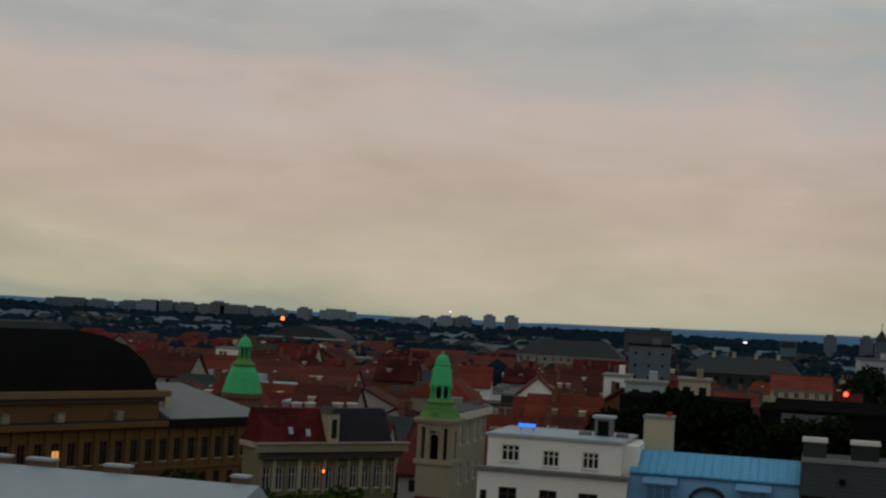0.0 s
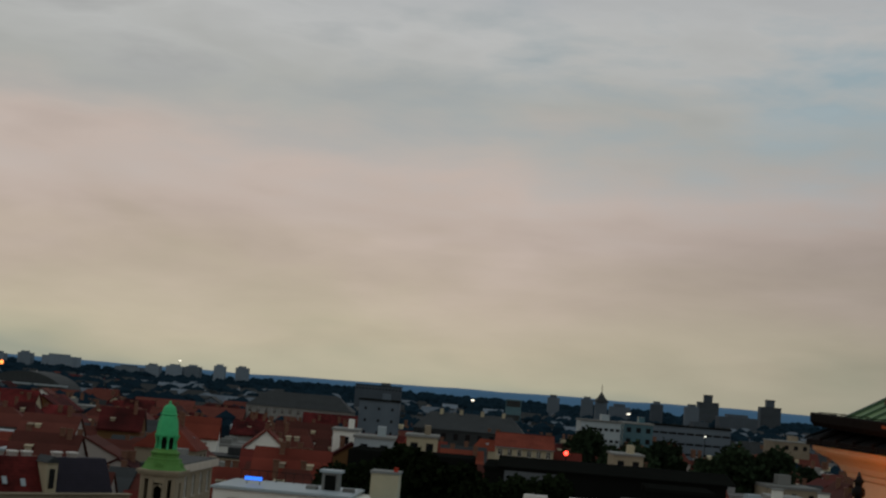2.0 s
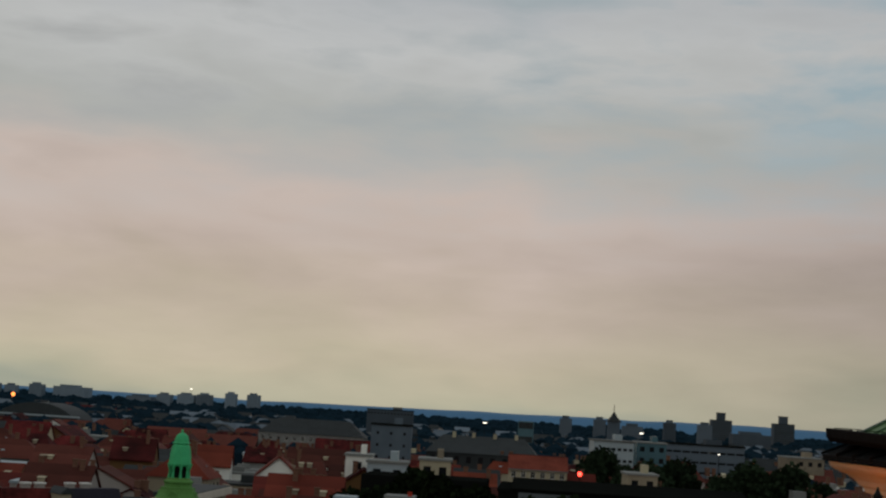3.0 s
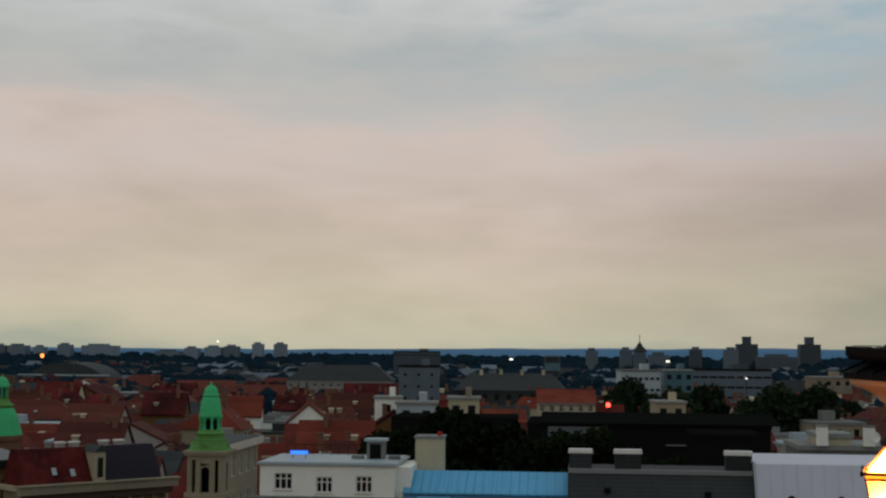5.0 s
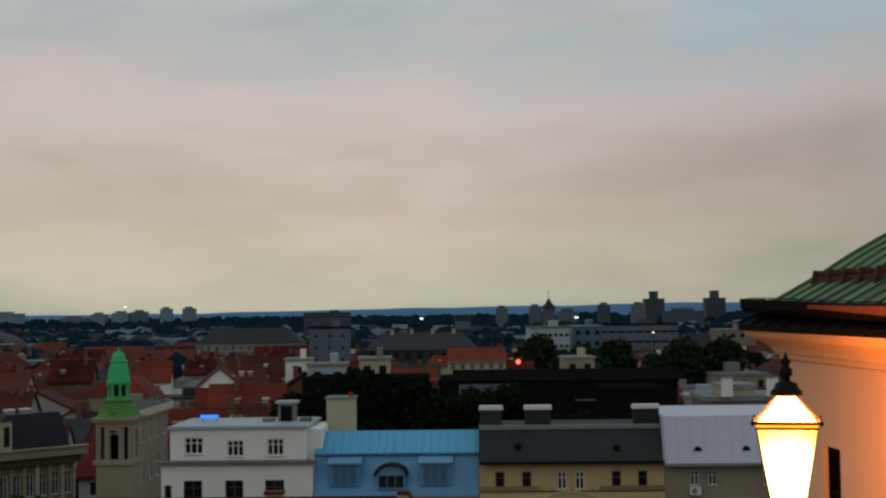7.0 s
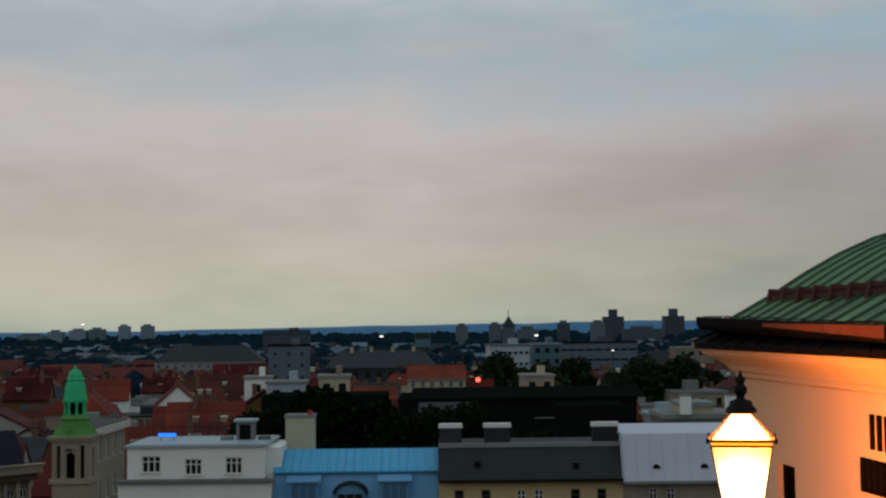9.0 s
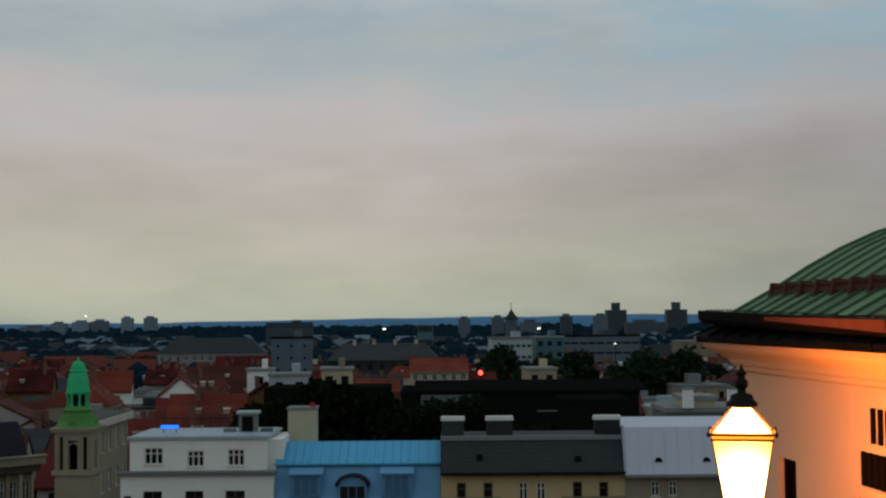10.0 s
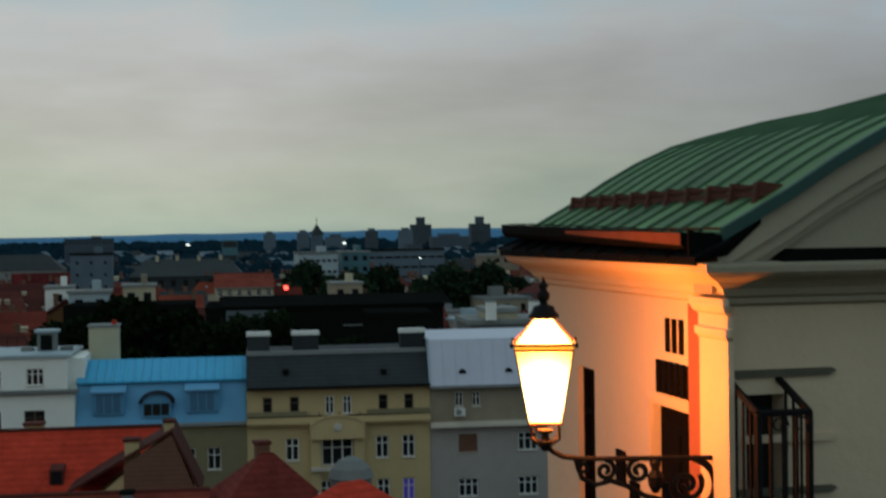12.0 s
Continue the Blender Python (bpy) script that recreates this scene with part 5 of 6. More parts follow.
def white_shed():
    h = thing("metal_roofed_house", pose(-58.6, 74, -0.25), "house with broad pale sheet-metal roof", "house", "foreground houses")
    bm = bmesh.new()
    box(bm, 0, 25.8, 0.5, 8, 0, 18.6)
    part("wall", bm, "plaster_cream", h)
    bm = bmesh.new()
    prism_x(bm, [(0, 18.6), (6.2, 20.3), (8.6, 18.9), (8.6, 18.7), (0, 18.5)], -0.3, 26.1)
    part("roof", bm, "metal_white", h, "pale ribbed metal roof")
    for x, w in ((6.5, 2.0), (10.0, 1.8), (15.5, 1.6), (24.2, 1.0)):
        chimney(h, x, 6.3, 19.4, w, 0.7, 1.25, "brick_brown", "metal_white")


white_shed()


# ---- trees ----
def tree_meshes(seed, height, spread, leaf, count=1500):
    """Trunk with limbs, and a crown of many small leaf clumps with an uneven outline."""
    rnd = random.Random(seed)
    bm = bmesh.new()
    tube(bm, [(0, 0, 0), (0.1, 0.05, height * 0.25), (0.0, 0.1, height * 0.5), (0.1, 0, height * 0.75)], [0.4, 0.3, 0.2, 0.08], 7)
    lobes = []
    for i in range(11):
        a, r = rnd.random() * math.tau, spread * (0.25 + 0.5 * rnd.random())
        z = height * (0.42 + 0.48 * rnd.random())
        k = 1 - abs(z / height - 0.6)
        p = (r * k * math.cos(a), r * k * math.sin(a), z)
        tube(bm, [(0, 0, height * 0.3), (p[0] * 0.5, p[1] * 0.5, height * 0.25 + z * 0.4), p], [0.16, 0.1, 0.04], 5)
        lobes.append((p, spread * (0.28 + 0.22 * rnd.random())))
    lobes.append(((0, 0, height * 0.82), spread * 0.4))
    trunk = mesh_of(bm, "trunk", "bark")
    vs, fs = [], []
    for i in range(count):
        (cx, cy, cz), r = lobes[i % len(lobes)]
        d = Vector((rnd.gauss(0, 1), rnd.gauss(0, 1), rnd.gauss(0, 0.8))).normalized() * r * (0.55 + 0.5 * rnd.random())
        c = Vector((cx, cy, cz)) + d
        s = (0.25 + 0.3 * rnd.random()) * (0.55 if leaf == "leaf_green" else 1.0)
        n = Vector((rnd.gauss(0, 1), rnd.gauss(0, 1), rnd.gauss(0, 1))).normalized()
        a, b = n.orthogonal().normalized() * s, n.cross(n.orthogonal()).normalized() * s
        k = len(vs)
        vs += [c - a - b * 0.4, c + a * 0.2 - b, c + a + b * 0.3, c + n * s * 0.4 + b]
        fs += [(k, k + 1, k + 3), (k + 1, k + 2, k + 3)]
    me = bpy.data.meshes.new("crown")
    me.from_pydata([tuple(v) for v in vs], [], fs)
    me.materials.append(M[leaf])
    return trunk, me


TREES = [tree_meshes(11, 19, 6.5, "leaf", 6500), tree_meshes(12, 16, 6.0, "leaf", 5500), tree_meshes(13, 11, 4.5, "leaf_green", 9000), tree_meshes(14, 17, 6.6, "leaf_hazed", 3800)]


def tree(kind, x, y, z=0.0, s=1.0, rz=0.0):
    # beyond 280 m trees take the crown with haze in its colour
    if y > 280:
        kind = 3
    label = ("tall dark broadleaf tree", "broad dark broadleaf tree", "green leafy garden tree", "broadleaf tree among distant roofs, its leaf colour paled for haze")[kind]
    t = thing("tree", pose(x, y, z, 0, 0, rz) @ Matrix.Scale(s, 4), label, "tree", "town trees")
    for name, me in zip(("trunk", "crown"), TREES[kind]):
        ob = new(name, me)
        ob.parent = t


rt = random.Random(5)
for x, y, s, k in ((-27, 214, 1.0, 0), (-23, 206, 1.05, 0), (-18, 210, 1.1, 1), (-13, 200, 1.12, 0), (-9, 208, 1.05, 1), (-15, 190, 1.05, 1), (-21, 192, 1.0, 1), (-5, 196, 1.0, 0),
                   (-3, 186, 0.95, 1), (4, 184, 0.92, 1), (-26, 196, 0.95, 1), (-9, 182, 0.95, 2), (12, 188, 0.9, 0), (-31, 205, 0.95, 1), (21, 190, 0.92, 1), (1, 204, 1.05, 0), (27, 192, 0.9, 0), (-19, 220, 1.15, 0), (-7, 218, 1.1, 1)):
    tree(k, x, y, 0, s, rt.random() * 360)
for x, y, s, k in ((-49.5, 119, 1.3, 2), (-46, 117.5, 1.26, 2), (-42.5, 118.5, 1.32, 2), (-39, 117, 1.28, 2), (-36, 118, 1.26, 2), (-55, 122, 1.3, 2), (-60, 196, 0.8, 2), (-86, 200, 0.9, 0)):
    tree(k, x, y, 0, s, rt.random() * 360)
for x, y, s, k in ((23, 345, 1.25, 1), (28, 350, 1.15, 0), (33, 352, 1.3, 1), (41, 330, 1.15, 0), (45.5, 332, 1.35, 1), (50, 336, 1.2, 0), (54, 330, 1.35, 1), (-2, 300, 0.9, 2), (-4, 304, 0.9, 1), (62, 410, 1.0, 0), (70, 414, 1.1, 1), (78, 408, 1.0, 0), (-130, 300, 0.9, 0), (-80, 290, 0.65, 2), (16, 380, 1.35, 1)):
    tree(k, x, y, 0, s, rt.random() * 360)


# ---- blocks behind the street row ----
def block(name, x0, x1, y, d, h, mat, label, category="building", top=None, bands=0, band_mat="glass", m=None, over=0.0):
    """A flat-roofed block; bands of windows run round its front."""
    b = thing(name, m or pose(x0, y, 0), label, category)
    W = x1 - x0
    bm = bmesh.new()
    box(bm, 0, W, 0, d, 0, h)
    part("body", bm, mat, b)
    bm = bmesh.new()
    box(bm, -over - 0.2, W + over + 0.2, -over - 0.2, d + over + 0.2, h, h + 0.5)
    part("roof", bm, top or "concrete", b)
    n = max(2, round(W / 3.2))
    for i in range(bands):
        z = h - 2.6 - i * 3.3
        if z < 1:
            break
        bm = bmesh.new()
        box(bm, 0.6, W - 0.6, -0.12, -0.002, z, z + 1.5)
        part("window_band", bm, band_mat, b)
        bm = bmesh.new()
        box(bm, -0.05, W + 0.05, -0.35, -0.001, z - 0.45, z - 0.1)
        part("sill_band", bm, mat, b)
    return b


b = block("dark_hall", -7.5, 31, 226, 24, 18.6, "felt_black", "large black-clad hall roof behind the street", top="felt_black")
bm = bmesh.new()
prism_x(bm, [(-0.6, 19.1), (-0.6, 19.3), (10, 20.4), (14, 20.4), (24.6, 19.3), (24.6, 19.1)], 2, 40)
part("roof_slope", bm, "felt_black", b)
for x, z, w in ((22, 15.8, 7), (23.5, 12.9, 6.5)):
    bm = bmesh.new()
    box(bm, x, x + w, -0.3, -0.003, z, z + 0.2)
    part("light_strip", bm, "concrete", b)
bm = bmesh.new()
prism_x(bm, [(0, 0), (0, 17.0), (7, 19.4), (14, 17.0), (14, 0)], 0, 9)
solid("dark_barn", bm, "slate", pose(-4, 205, 0), "dark gabled roof among the trees", "house")
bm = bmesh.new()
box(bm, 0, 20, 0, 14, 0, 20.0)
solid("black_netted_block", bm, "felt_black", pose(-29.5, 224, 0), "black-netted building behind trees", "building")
block("pale_penthouse", 23.5, 33, 150, 10, 20.7, "concrete", "grey flat-roofed block with roof terrace", bands=1)
block("roof_pavilion", 25.5, 29.0, 150.5, 6, 21.9, "plaster_cream", "small cream pavilion on a flat roof", m=pose(25.5, 151, 0))
for x in (25.2, 30.0):
    c = thing("roof_chimney", pose(x, 149.2, 21.2), "white rendered chimney on a flat roof", "chimney", "terrace chimneys")
    bm = bmesh.new()
    box(bm, 0, 1.1, 0, 0.75, 0, 2.0)
    part("shaft", bm, "plaster_white", c)
    bm = bmesh.new()
    box(bm, -0.1, 1.2, -0.1, 0.85, 2.0, 2.15)
    part("cap", bm, "concrete", c)
block("grey_slab", 14.5, 22.5, 175, 10, 20.3, "felt_black", "dark flat-roofed slab behind a roof", top="felt_black")


# ---- the lower town: individual houses near, joined stuff far off ----
class Unit:
    made = {}


def unit_house(kind):
    """Shared meshes of a town house one metre wide, deep and high, to be scaled."""
    if kind in Unit.made:
        return Unit.made[kind]
    bm = bmesh.new()
    if kind == "gable_x":
        box(bm, -0.5, 0.5, -0.5, 0.5, 0, 0.72)
        prism_x(bm, [(-0.49, 0.72), (0, 0.98), (0.49, 0.72)], -0.5, 0.5)
    elif kind == "gable_y":
        box(bm, -0.5, 0.5, -0.5, 0.5, 0, 0.72)
        prism_y(bm, [(-0.49, 0.72), (0, 0.98), (0.49, 0.72)], -0.5, 0.5)
    else:
        box(bm, -0.5, 0.5, -0.5, 0.5, 0, 0.72)
    wall = bm
    bm = bmesh.new()
    t = 0.025
    if kind == "gable_x":
        prism_x(bm, [(-0.56, 0.69), (0, 0.985), (0.56, 0.69), (0.56, 0.69 + t), (0, 0.985 + t), (-0.56, 0.69 + t)], -0.53, 0.53)
    elif kind == "gable_y":
        prism_y(bm, [(-0.56, 0.69), (0, 0.985), (0.56, 0.69), (0.56, 0.69 + t), (0, 0.985 + t), (-0.56, 0.69 + t)], -0.53, 0.53)
    elif kind == "hip":
        v = [bm.verts.new(p) for p in ((-0.54, -0.54, 0.72), (0.54, -0.54, 0.72), (0.54, 0.54, 0.72), (-0.54, 0.54, 0.72), (-0.25, 0, 0.99), (0.25, 0, 0.99))]
        for f in ((0, 1, 5, 4), (1, 2, 5), (2, 3, 4, 5), (3, 0, 4), (3, 2, 1, 0)):
            bm.faces.new([v[i] for i in f])
    else:
        box(bm, -0.52, 0.52, -0.52, 0.52, 0.72, 0.75)
        box(bm, -0.2, 0.05, -0.1, 0.2, 0.75, 0.86)
    Unit.made[kind] = (wall, bm)
    return Unit.made[kind]


def mesh_copy(bm, name, mat):
    me = bpy.data.meshes.new(name)
    bmesh.ops.recalc_face_normals(bm, faces=bm.faces)
    bm.to_mesh(me)
    me.materials.append(M[mat])
    return me


MESH = {}


def unit_mesh(kind, which, mat):
    key = (kind, which, mat)
    if key not in MESH:
        MESH[key] = mesh_copy(unit_house(kind)[which], ("wall", "roof")[which], mat)
    return MESH[key]


bm = bmesh.new()
box(bm, -0.5, 0.5, -0.5, 0.5, 0, 1)
box(bm, -0.6, 0.6, -0.6, 0.6, 1.0, 1.12)
STACK = mesh_of(bm, "chimney", "brick_brown")
bm = bmesh.new()
box(bm, -0.5, 0.5, -0.06, 0.0, 0, 1)
WINDOW = mesh_of(bm, "window", "glass")
bm = bmesh.new()
box(bm, -0.6, 0.6, -0.7, 1.2, -0.6, 0.55)
prism_x(bm, [(-0.9, 0.552), (1.4, 0.85), (1.4, 0.95), (-0.9, 0.65)], -0.75, 0.75)
DORMER = mesh_of(bm, "dormer", "plaster_cream")
bm = bmesh.new()
prism_x(bm, [(-0.5, -0.22), (0.5, 0.3), (0.46, 0.4), (-0.54, -0.12)], -0.4, 0.4)
SKYLIGHT = mesh_of(bm, "roof_light", "metal_white")
ROOFWORD = dict(tile_red="red tiled", tile_brown="brown tiled", tile_bright="bright red tiled", slate="dark slate", concrete="flat grey", concrete_hazed="flat grey", zinc="grey metal", metal_white="pale metal")
WALLWORD = dict(plaster_cream="cream", plaster_grey="grey", plaster_white="white", concrete="concrete", concrete_hazed="concrete", plaster_ochre="ochre")
rh = random.Random(21)


def blocked(x, y, r):
    """Places taken by what is built one by one."""
    for ax, ay, ar in ((-19, 205, 17), (-5, 202, 16), (12, 230, 26), (26, 190, 8), (27, 153, 10), (18, 180, 9), (-33, 127, 9), (-30, 145, 14), (-48, 142, 15), (-77, 186, 6), (-84, 150, 34), (-40, 133, 8), (-62, 193, 7)):
        if (x - ax) ** 2 + (y - ay) ** 2 < (ar + r) ** 2:
            return True
    return False


def pick(x, y):
    """Roof and wall by quarter: red tiles to the east, greyer roofs to the west; far off haze is put into the colours.
    """
    a, r = x / y, rh.random()
    red = 0.58 if a < -0.1 else (0.4 if a < 0.18 else 0.55)
    edge = 600 if a < -0.1 else 430
    red *= 1.0 if y < edge else (0.3 if y < edge + 120 else 0.015)
    if r < red:
        roof = rh.choice(("tile_red", "tile_red", "tile_brown"))
        kind = rh.choice(("gable_x", "gable_x", "gable_x", "gable_x", "hip", "hip", "gable_y") if a < -0.1 else ("hip", "hip", "gable_x", "gable_y"))
    elif r < red + (1 - red) * 0.45:
        roof, kind = rh.choice(("slate", "tile_brown") if y < edge + 120 else ("slate", "concrete_hazed")), rh.choice(("gable_x", "hip"))
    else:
        roof, kind = rh.choice(("concrete", "slate", "metal_white", "concrete", "zinc") if y < 560 else ("slate", "concrete_hazed", "slate")), "flat"
    wall = rh.choice(("plaster_cream", "plaster_grey", "plaster_cream", "plaster_ochre", "plaster_grey") if y < 330 else ("plaster_cream", "plaster_grey", "plaster_ochre", "concrete", "plaster_white") if y < 640 else ("concrete_hazed", "plaster_grey", "concrete_hazed", "plaster_grey", "plaster_white"))
    return kind, roof, wall


TURN = 6.0
far_parts = {}
count = 0
y = 146.0
while y < 1500:
    step = 17 + y * 0.022
    x = -0.74 * y + rh.random() * 10
    while x < 0.52 * y:
        w = (6.5 + 7 * rh.random() if y < 260 or x > -0.1 * y or rh.random() < 0.7 else 13 + 10 * rh.random()) + y * 0.004
        d = 8 + 4 * rh.random() + y * 0.004
        h = 9.5 + 6.5 * rh.random() + (2.0 if rh.random() < 0.1 else 0)
        if 250 < y < 560:
            h += 3.0
        if y < 190:
            h = 10 + 4.5 * rh.random()
        px, py = x + w / 2, y + rh.uniform(-3, 3)
        kind, roof, wall = pick(px, py)
        rz = TURN + rh.uniform(-5, 5) + (90 if rh.random() < 0.12 else 0)
        x += w + (0.3 if rh.random() < 0.72 else 7 * rh.random() + 3)
        if blocked(px, py, max(w, d) * 0.5):
            continue
        m = pose(px, py, 0, 0, 0, rz)
        if count < 290:
            count += 1
            house = thing("town_house", m, f"{WALLWORD[wall]} town house with {ROOFWORD[roof]} roof among packed roofs", "house", "lower town houses")
            for which, name, mat in ((0, "wall", wall), (1, "roof", roof)):
                ob = new(name, unit_mesh(kind, which, mat))
                ob.parent, ob.scale = house, (w, d, h)
            if kind != "flat":
                for i in range(rh.choice((1, 2, 3))):
                    ob = new("chimney", STACK)
                    ob.parent, ob.location, ob.scale = house, (rh.uniform(-0.4, 0.4) * w, rh.uniform(-0.12, 0.12) * d, h * 0.88), (0.9, 0.7, h * 0.12 + 0.9)
            if kind != "flat":
                for i in range(rh.choice((1, 2, 2, 3))):
                    ob = new("dormer", DORMER if rh.random() < 0.6 else SKYLIGHT)
                    side = rh.uniform(-0.35, 0.35)
                    ob.parent, ob.location = house, ((side * w, -0.3 * d, h * 0.83) if kind != "gable_y" else (0.3 * w * (1 if side > 0 else -1), side * d, h * 0.83))
            if y < 330:
                n = int(w / 3.2)
                for fl in (0, 1):
                    for i in range(n):
                        ob = new("window", WINDOW)
                        ob.parent, ob.location, ob.scale = house, ((i + 0.5 - n / 2) * w / n, -0.5 * d, h * 0.72 - 2.5 - fl * 3.3), (1.1, 1, 1.6)
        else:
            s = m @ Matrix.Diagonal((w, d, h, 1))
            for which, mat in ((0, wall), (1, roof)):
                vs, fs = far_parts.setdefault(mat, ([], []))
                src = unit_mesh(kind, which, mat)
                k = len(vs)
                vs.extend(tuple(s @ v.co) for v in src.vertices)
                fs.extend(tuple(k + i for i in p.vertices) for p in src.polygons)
            if y < 620:
                for i in range(6):
                    mat, src = (("brick_brown", STACK), ("plaster_cream", DORMER), ("metal_white", SKYLIGHT))[rh.choice((0, 0, 1, 2))]
                    q = m @ Matrix.Translation((rh.uniform(-0.4, 0.4) * w, rh.uniform(-0.3, 0.1) * d, h * 0.84)) @ Matrix.Diagonal((1, 1, 2.2 if mat == "brick_brown" else 1, 1))
                    vs, fs = far_parts.setdefault(mat, ([], []))
                    k = len(vs)
                    vs.extend(tuple(q @ v.co) for v in src.vertices)
                    fs.extend(tuple(k + i for i in p.vertices) for p in src.polygons)
    y += step
town = tagged(new("far_town"), "packed roofs of the town spreading to the horizon", "town", kind="stuff")
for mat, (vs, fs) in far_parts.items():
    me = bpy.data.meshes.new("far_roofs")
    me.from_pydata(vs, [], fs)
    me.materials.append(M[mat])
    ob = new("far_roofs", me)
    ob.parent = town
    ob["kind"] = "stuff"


def far_woods():
    """Dark belts of trees between the far roofs, the blue of haze put into their colour."""
    rnd = random.Random(9)
    vs, fs = [], []
    for i in range(12000):
        y = 480 * (7.5 ** rnd.random())
        x = rnd.uniform(-0.78, 0.55) * y
        if noise.noise((x * 0.004, y * 0.004, 3)) < -0.16:
            continue
        hgt, r = 8 + 8 * rnd.random() + y * 0.001, 2.5 + 3.5 * rnd.random() + y * 0.002
        k = len(vs)
        for z, q in ((0.1, 0.75), (0.45, 1.0), (0.8, 0.7)):
            for j in range(6):
                a = j * math.tau / 6 + rnd.random() * 0.8
                q2 = q * r * (0.75 + 0.5 * rnd.random())
                vs.append((x + q2 * math.cos(a), y + q2 * math.sin(a), hgt * (z + 0.12 * rnd.random())))
        vs.append((x, y, hgt * (0.95 + 0.12 * rnd.random())))
        for g in (0, 6):
            for j in range(6):
                fs.append((k + g + j, k + g + (j + 1) % 6, k + g + 6 + (j + 1) % 6, k + g + 6 + j))
        for j in range(6):
            fs.append((k + 12 + j, k + 12 + (j + 1) % 6, k + 18))
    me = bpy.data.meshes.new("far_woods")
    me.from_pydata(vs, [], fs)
    me.materials.append(M["woods_hazed"])
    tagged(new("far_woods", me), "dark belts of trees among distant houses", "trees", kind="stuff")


far_woods()
for i in range(22):
    y = rt.uniform(215, 440)
    x = rt.uniform(-0.3, 0.22) * y
    if not blocked(x, y, 3) and x > -0.1 * y:
        tree(rt.choice((0, 1, 2)), x, y, 0, rt.uniform(0.75, 0.95) * (1.0 if y > 280 else 0.75), rt.random() * 360)


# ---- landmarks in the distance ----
def high_rise(x, y, w, h, label, crown=True, mat="concrete_hazed", floors=14):
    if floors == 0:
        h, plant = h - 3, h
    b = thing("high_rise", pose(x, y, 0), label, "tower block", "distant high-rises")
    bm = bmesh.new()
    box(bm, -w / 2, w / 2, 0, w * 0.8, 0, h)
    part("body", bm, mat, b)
    for i in range(floors):
        z = h * (i + 0.5) / floors
        bm = bmesh.new()
        box(bm, -w / 2 + 0.5, w / 2 - 0.5, -0.4, -0.003, z, z + h / floors * 0.42)
        part("window_band", bm, "slate", b)
    if floors == 0:
        bm = bmesh.new()
        box(bm, -w * 0.3, w * 0.25, 2, w * 0.5, h, plant)
        part("plant_room", bm, mat, b)
    if crown:
        bm = bmesh.new()
        box(bm, -w * 0.2, w * 0.2, w * 0.2, w * 0.6, h, h + w * 0.32)
        part("plant_room", bm, mat, b)
        bm = bmesh.new()
        box(bm, -w * 0.22, w * 0.22, w * 0.18, w * 0.62, h + w * 0.323, h + w * 0.36)
        part("cap", bm, mat, b)


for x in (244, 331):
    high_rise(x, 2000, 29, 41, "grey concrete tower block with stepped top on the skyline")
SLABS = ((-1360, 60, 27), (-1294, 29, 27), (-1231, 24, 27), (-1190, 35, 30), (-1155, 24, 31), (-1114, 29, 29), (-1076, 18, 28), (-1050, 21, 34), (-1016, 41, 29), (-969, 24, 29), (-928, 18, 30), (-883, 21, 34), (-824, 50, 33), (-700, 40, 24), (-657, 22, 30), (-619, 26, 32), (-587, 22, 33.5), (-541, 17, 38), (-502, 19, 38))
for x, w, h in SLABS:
    high_rise(x, 2350, w * (1.35 if x < -950 else 1.1), h + (4 if x < -950 else 1), "distant grey apartment block on the skyline", crown=False, mat="slab_hazed", floors=0)
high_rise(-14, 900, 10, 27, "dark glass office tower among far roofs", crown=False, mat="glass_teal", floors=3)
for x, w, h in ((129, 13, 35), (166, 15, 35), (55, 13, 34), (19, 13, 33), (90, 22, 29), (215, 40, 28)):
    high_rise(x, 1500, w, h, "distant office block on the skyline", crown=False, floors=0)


def spire_tower():
    t = thing("spire_tower", pose(38, 820, 0), "dark distant tower with spire and antenna", "tower")
    bm = bmesh.new()
    box(bm, -3.5, 3.5, -3.5, 3.5, 0, 30)
    part("shaft", bm, "concrete_hazed", t)
    bm = bmesh.new()
    lathe(bm, [(4.6, 30), (4.0, 31), (2.0, 33), (1.2, 34.5), (0.2, 36)], 8)
    part("roof", bm, "slate", t)
    bm = bmesh.new()
    tube(bm, [(0, 0, 35.5), (0, 0, 40)], 0.2, 5)
    part("antenna", bm, "iron", t)


spire_tower()


def office(name, x, y, w, d, h, mat, label, top="concrete", rows=2, cols=0, win=(1.4, 1.5)):
    """A far block with single windows set on its front."""
    b = thing(name, pose(x, y, 0, 0, 0, 4), label, "building")
    bm = bmesh.new()
    box(bm, 0, w, 0, d, 0, h)
    part("body", bm, mat, b)
    bm = bmesh.new()
    box(bm, -0.3, w + 0.3, -0.3, d + 0.3, h, h + 0.45)
    part("roof", bm, top, b)
    bm = bmesh.new()
    box(bm, w * 0.55, w * 0.75, d * 0.3, d * 0.7, h + 0.45, h + 2.2)
    part("plant_room", bm, mat, b)
    cols = cols or int(w / 3)
    for r in range(rows):
        for i in range(cols):
            ob = new("window", WINDOW)
            ob.parent, ob.location, ob.scale = b, ((i + 0.5) * w / cols, -0.003, h - 2.6 - r * 3.4), (win[0], 1, win[1])
    return b


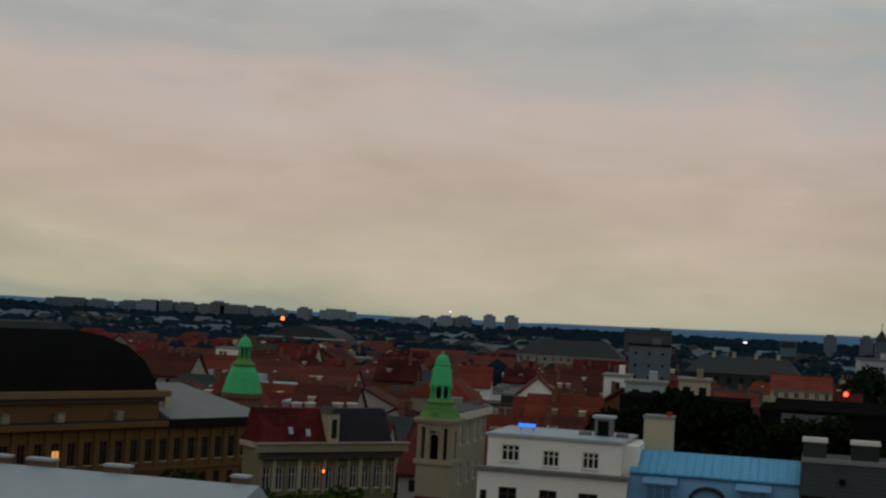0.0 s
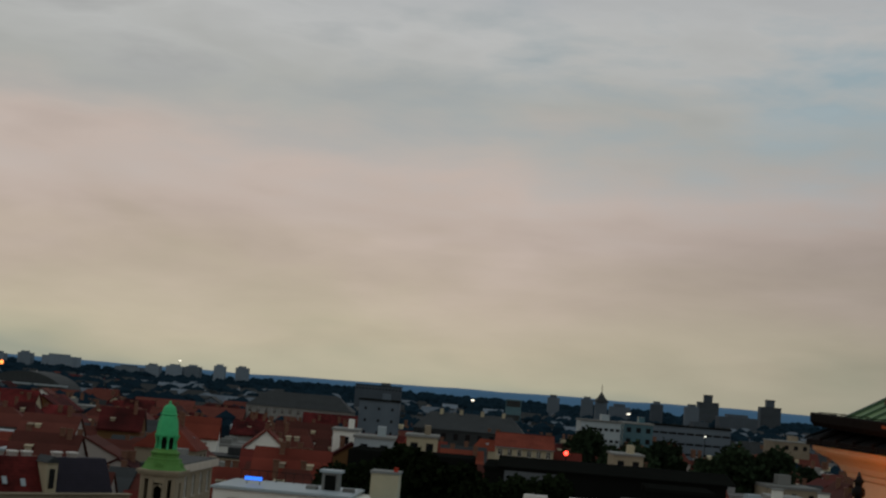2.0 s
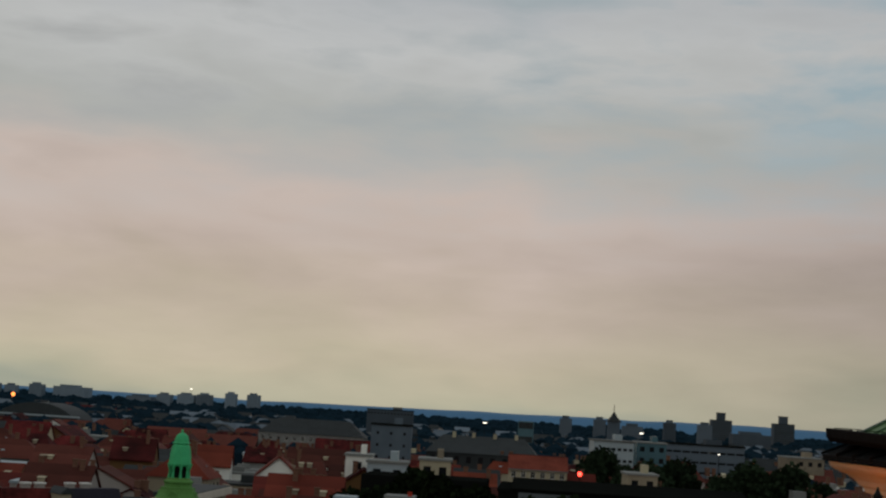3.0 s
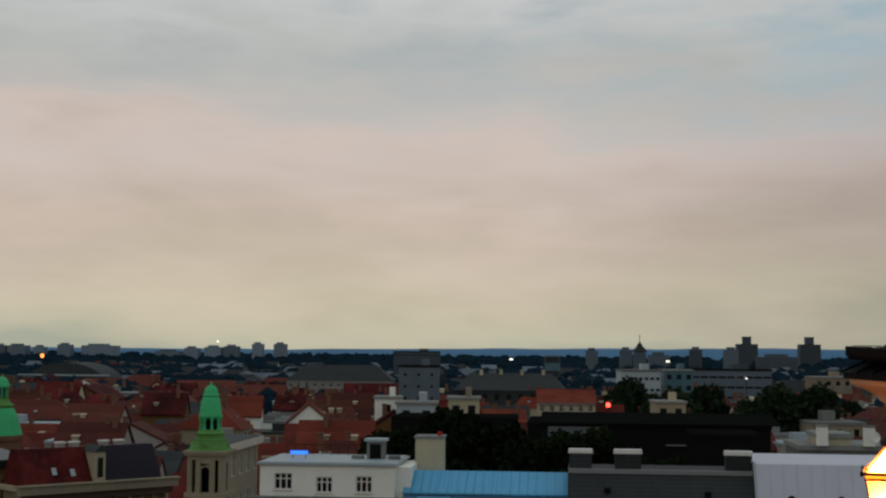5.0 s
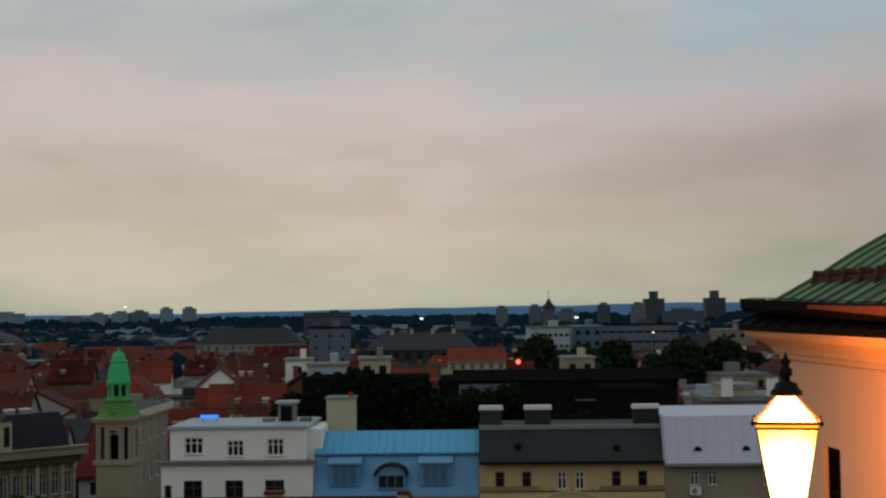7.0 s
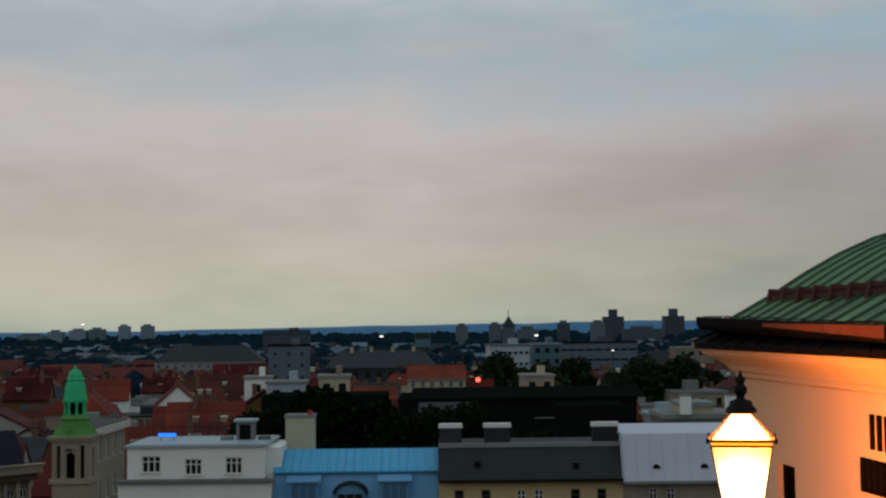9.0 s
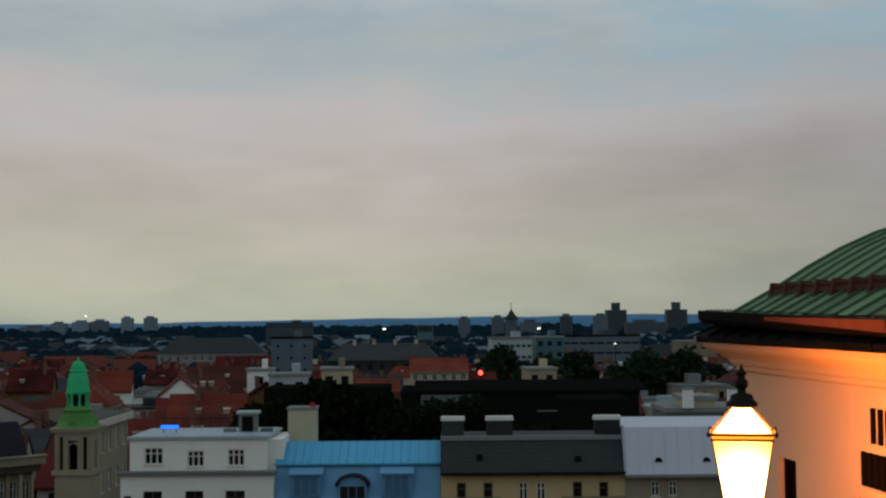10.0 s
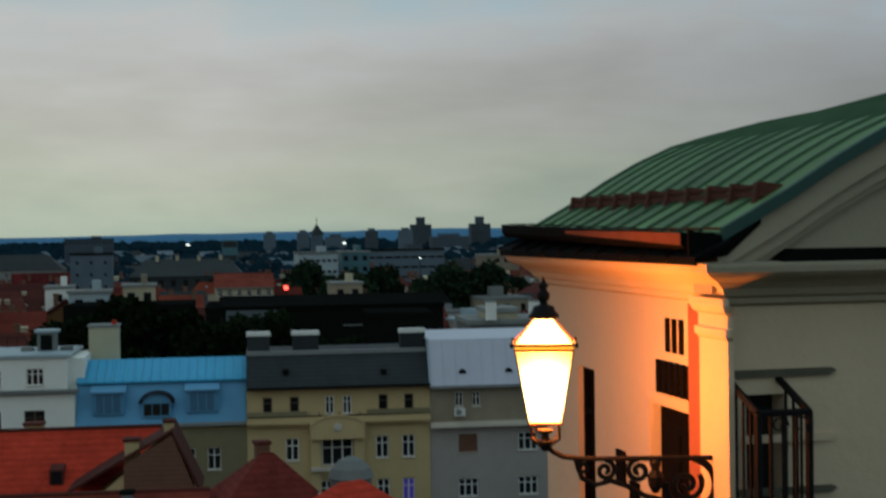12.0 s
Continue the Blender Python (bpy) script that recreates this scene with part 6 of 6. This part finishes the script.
simple_house("long_cream_house", pose(-104, 500, 0, 0, 0, 2), 38, 16, 19.2, 24.6, "concrete", "slate", "long cream house with grey hipped roof", windows=((16.6, 18.4, 13, 1.3),), hip=6)
office("grey_tower_block", -50.5, 400, 11.5, 12, 25.6, "slab_hazed", "weathered grey concrete block among lower roofs", top="felt_black", rows=4, win=(0.7, 0.8))
office("dark_top_block", -117, 900, 30, 14, 28.6, "concrete_hazed", "long grey block with dark flat top", top="felt_black", rows=1, cols=14, win=(1.0, 0.9))
hall = simple_house("long_dark_hall", pose(-36, 420, 0), 33, 20, 18.5, 23.6, "slate", "slate", "long low hall with dark pitched roof", hip=4)
for i in range(9):
    ob = new("window", WINDOW)
    ob.parent, ob.location, ob.scale = hall, (2.0 + i * 3.6, -0.003, 15.6), (1.4, 1, 1.9)
for x, y in ((7, 8.5), (13, 9), (19.5, 8.8), (26, 9)):
    chimney(hall, x, y, 22.6, 1.0, 0.9, 2.0, "plaster_cream")
office("white_office", 14, 425, 12, 14, 24.6, "metal_white", "pale flat-roofed office block in the town", rows=2, cols=7, win=(1.1, 0.8))
office("teal_office", 28, 440, 9, 12, 24.6, "glass_teal", "teal glass office block in the town", rows=4)
office("long_white_office", 39, 475, 27, 14, 24.4, "concrete_hazed", "long pale office block with window rows", top="felt_black", rows=3, win=(2.6, 0.7))
office("far_white_hall", 84, 500, 13, 14, 21.8, "plaster_cream", "white flat-roofed hall on the skyline", rows=1)
h = simple_house("red_roofed_hall", pose(-8.8, 335, 0, 0, 0, 2), 13.8, 12, 18.3, 21.2, "plaster_cream", "tile_red", "long cream hall with red-brown tiled roof", windows=((16.2, 17.7, 6, 1.1),))
office("pale_flat_house", -33.5, 262, 7.5, 10, 20.4, "metal_white", "pale blue-grey flat-roofed house behind dark trees", top="concrete", rows=1)
office("pale_flat_house", -24.2, 268, 6, 10, 21.2, "plaster_cream", "cream flat-roofed house behind dark trees", rows=1)
office("pale_flat_house", -39.5, 275, 5, 9, 20.9, "plaster_white", "small white flat-roofed house behind dark trees", rows=1)
office("old_white_house", 17.5, 305, 6.5, 10, 19.6, "plaster_cream", "pale stepped house between red roofs", rows=2)


def arch_hall():
    h = thing("arched_hall", pose(-262, 700, 0), "dark arched hall roof with pale edge", "hall")
    bm = bmesh.new()
    prism_y(bm, [(22 * math.cos(a), 10 + 12 * math.sin(a)) for a in [math.pi * k / 16 for k in range(17)]], 0, 30)
    box(bm, -22, 22, -3.0, 30, 0, 10)
    box(bm, -23, 23, -2.9, -1.5, 10, 15.19)
    part("vault", bm, "slate", h)
    bm = bmesh.new()
    box(bm, -24, 24, -3.0, -1.4, 15.2, 16.0)
    part("edge", bm, "metal_white", h)


arch_hall()


def light_point(name, x, y, z, r, mat, label):
    t = thing(name, pose(x, y, z - 6), label, "lamp", "town lights")
    bm = bmesh.new()
    if mat == "light_white":
        box(bm, -r * 1.3, r * 1.3, -0.2, 0.19, 6 - r * 0.5, 6 + r * 0.5)
    else:
        lathe(bm, [(r * 0.3, 6 - r), (r * 0.8, 6 - r * 0.7), (r, 6), (r * 0.8, 6 + r * 0.7), (r * 0.3, 6 + r)], 10)
    part("bulb", bm, mat, t)
    bm = bmesh.new()
    box(bm, -0.1, 0.1, 0.2, 0.4, -14, 6 - r)
    part("pole", bm, "iron", t)


light_point("red_light", 6.9, 290, 19.65, 0.45, "light_red", "glowing red warning light among roofs")
light_point("amber_light", -588, 1500, 19.0, 2.2, "light_amber", "glowing amber light on the skyline")
light_point("white_light", -597, 2300, 39.5, 1.4, "light_white", "white light on a far block")
for x, y, z, r in ((-25.2, 560, 26.9, 0.5), (37, 560, 26.6, 0.5), (17, 415, 18.9, 0.25), (14.0, 410, 19.8, 0.2), (56.5, 468, 22.0, 0.25)):
    light_point("white_light", x, y, z, r, "light_white", "white floodlight among far roofs")


def satellite_dish(x, y, z):
    t = thing("satellite_dish", pose(x, y, z), "white satellite dish on a flat roof", "satellite dish")
    bm = bmesh.new()
    lathe(bm, [(0.03, 0.12), (0.3, 0.14), (0.5, 0.2), (0.62, 0.3), (0.6, 0.31), (0.48, 0.22), (0.28, 0.16)], 16)
    ob = part("dish", bm, "frame_white", t, at=(0, 0, 0.9))
    ob.rotation_euler = (radians(70), 0, radians(20))
    bm = bmesh.new()
    tube(bm, [(0, 0, 0), (0, 0, 0.9)], 0.05, 6)
    part("mast", bm, "iron", t)


satellite_dish(31.0, 149.6, 21.2)
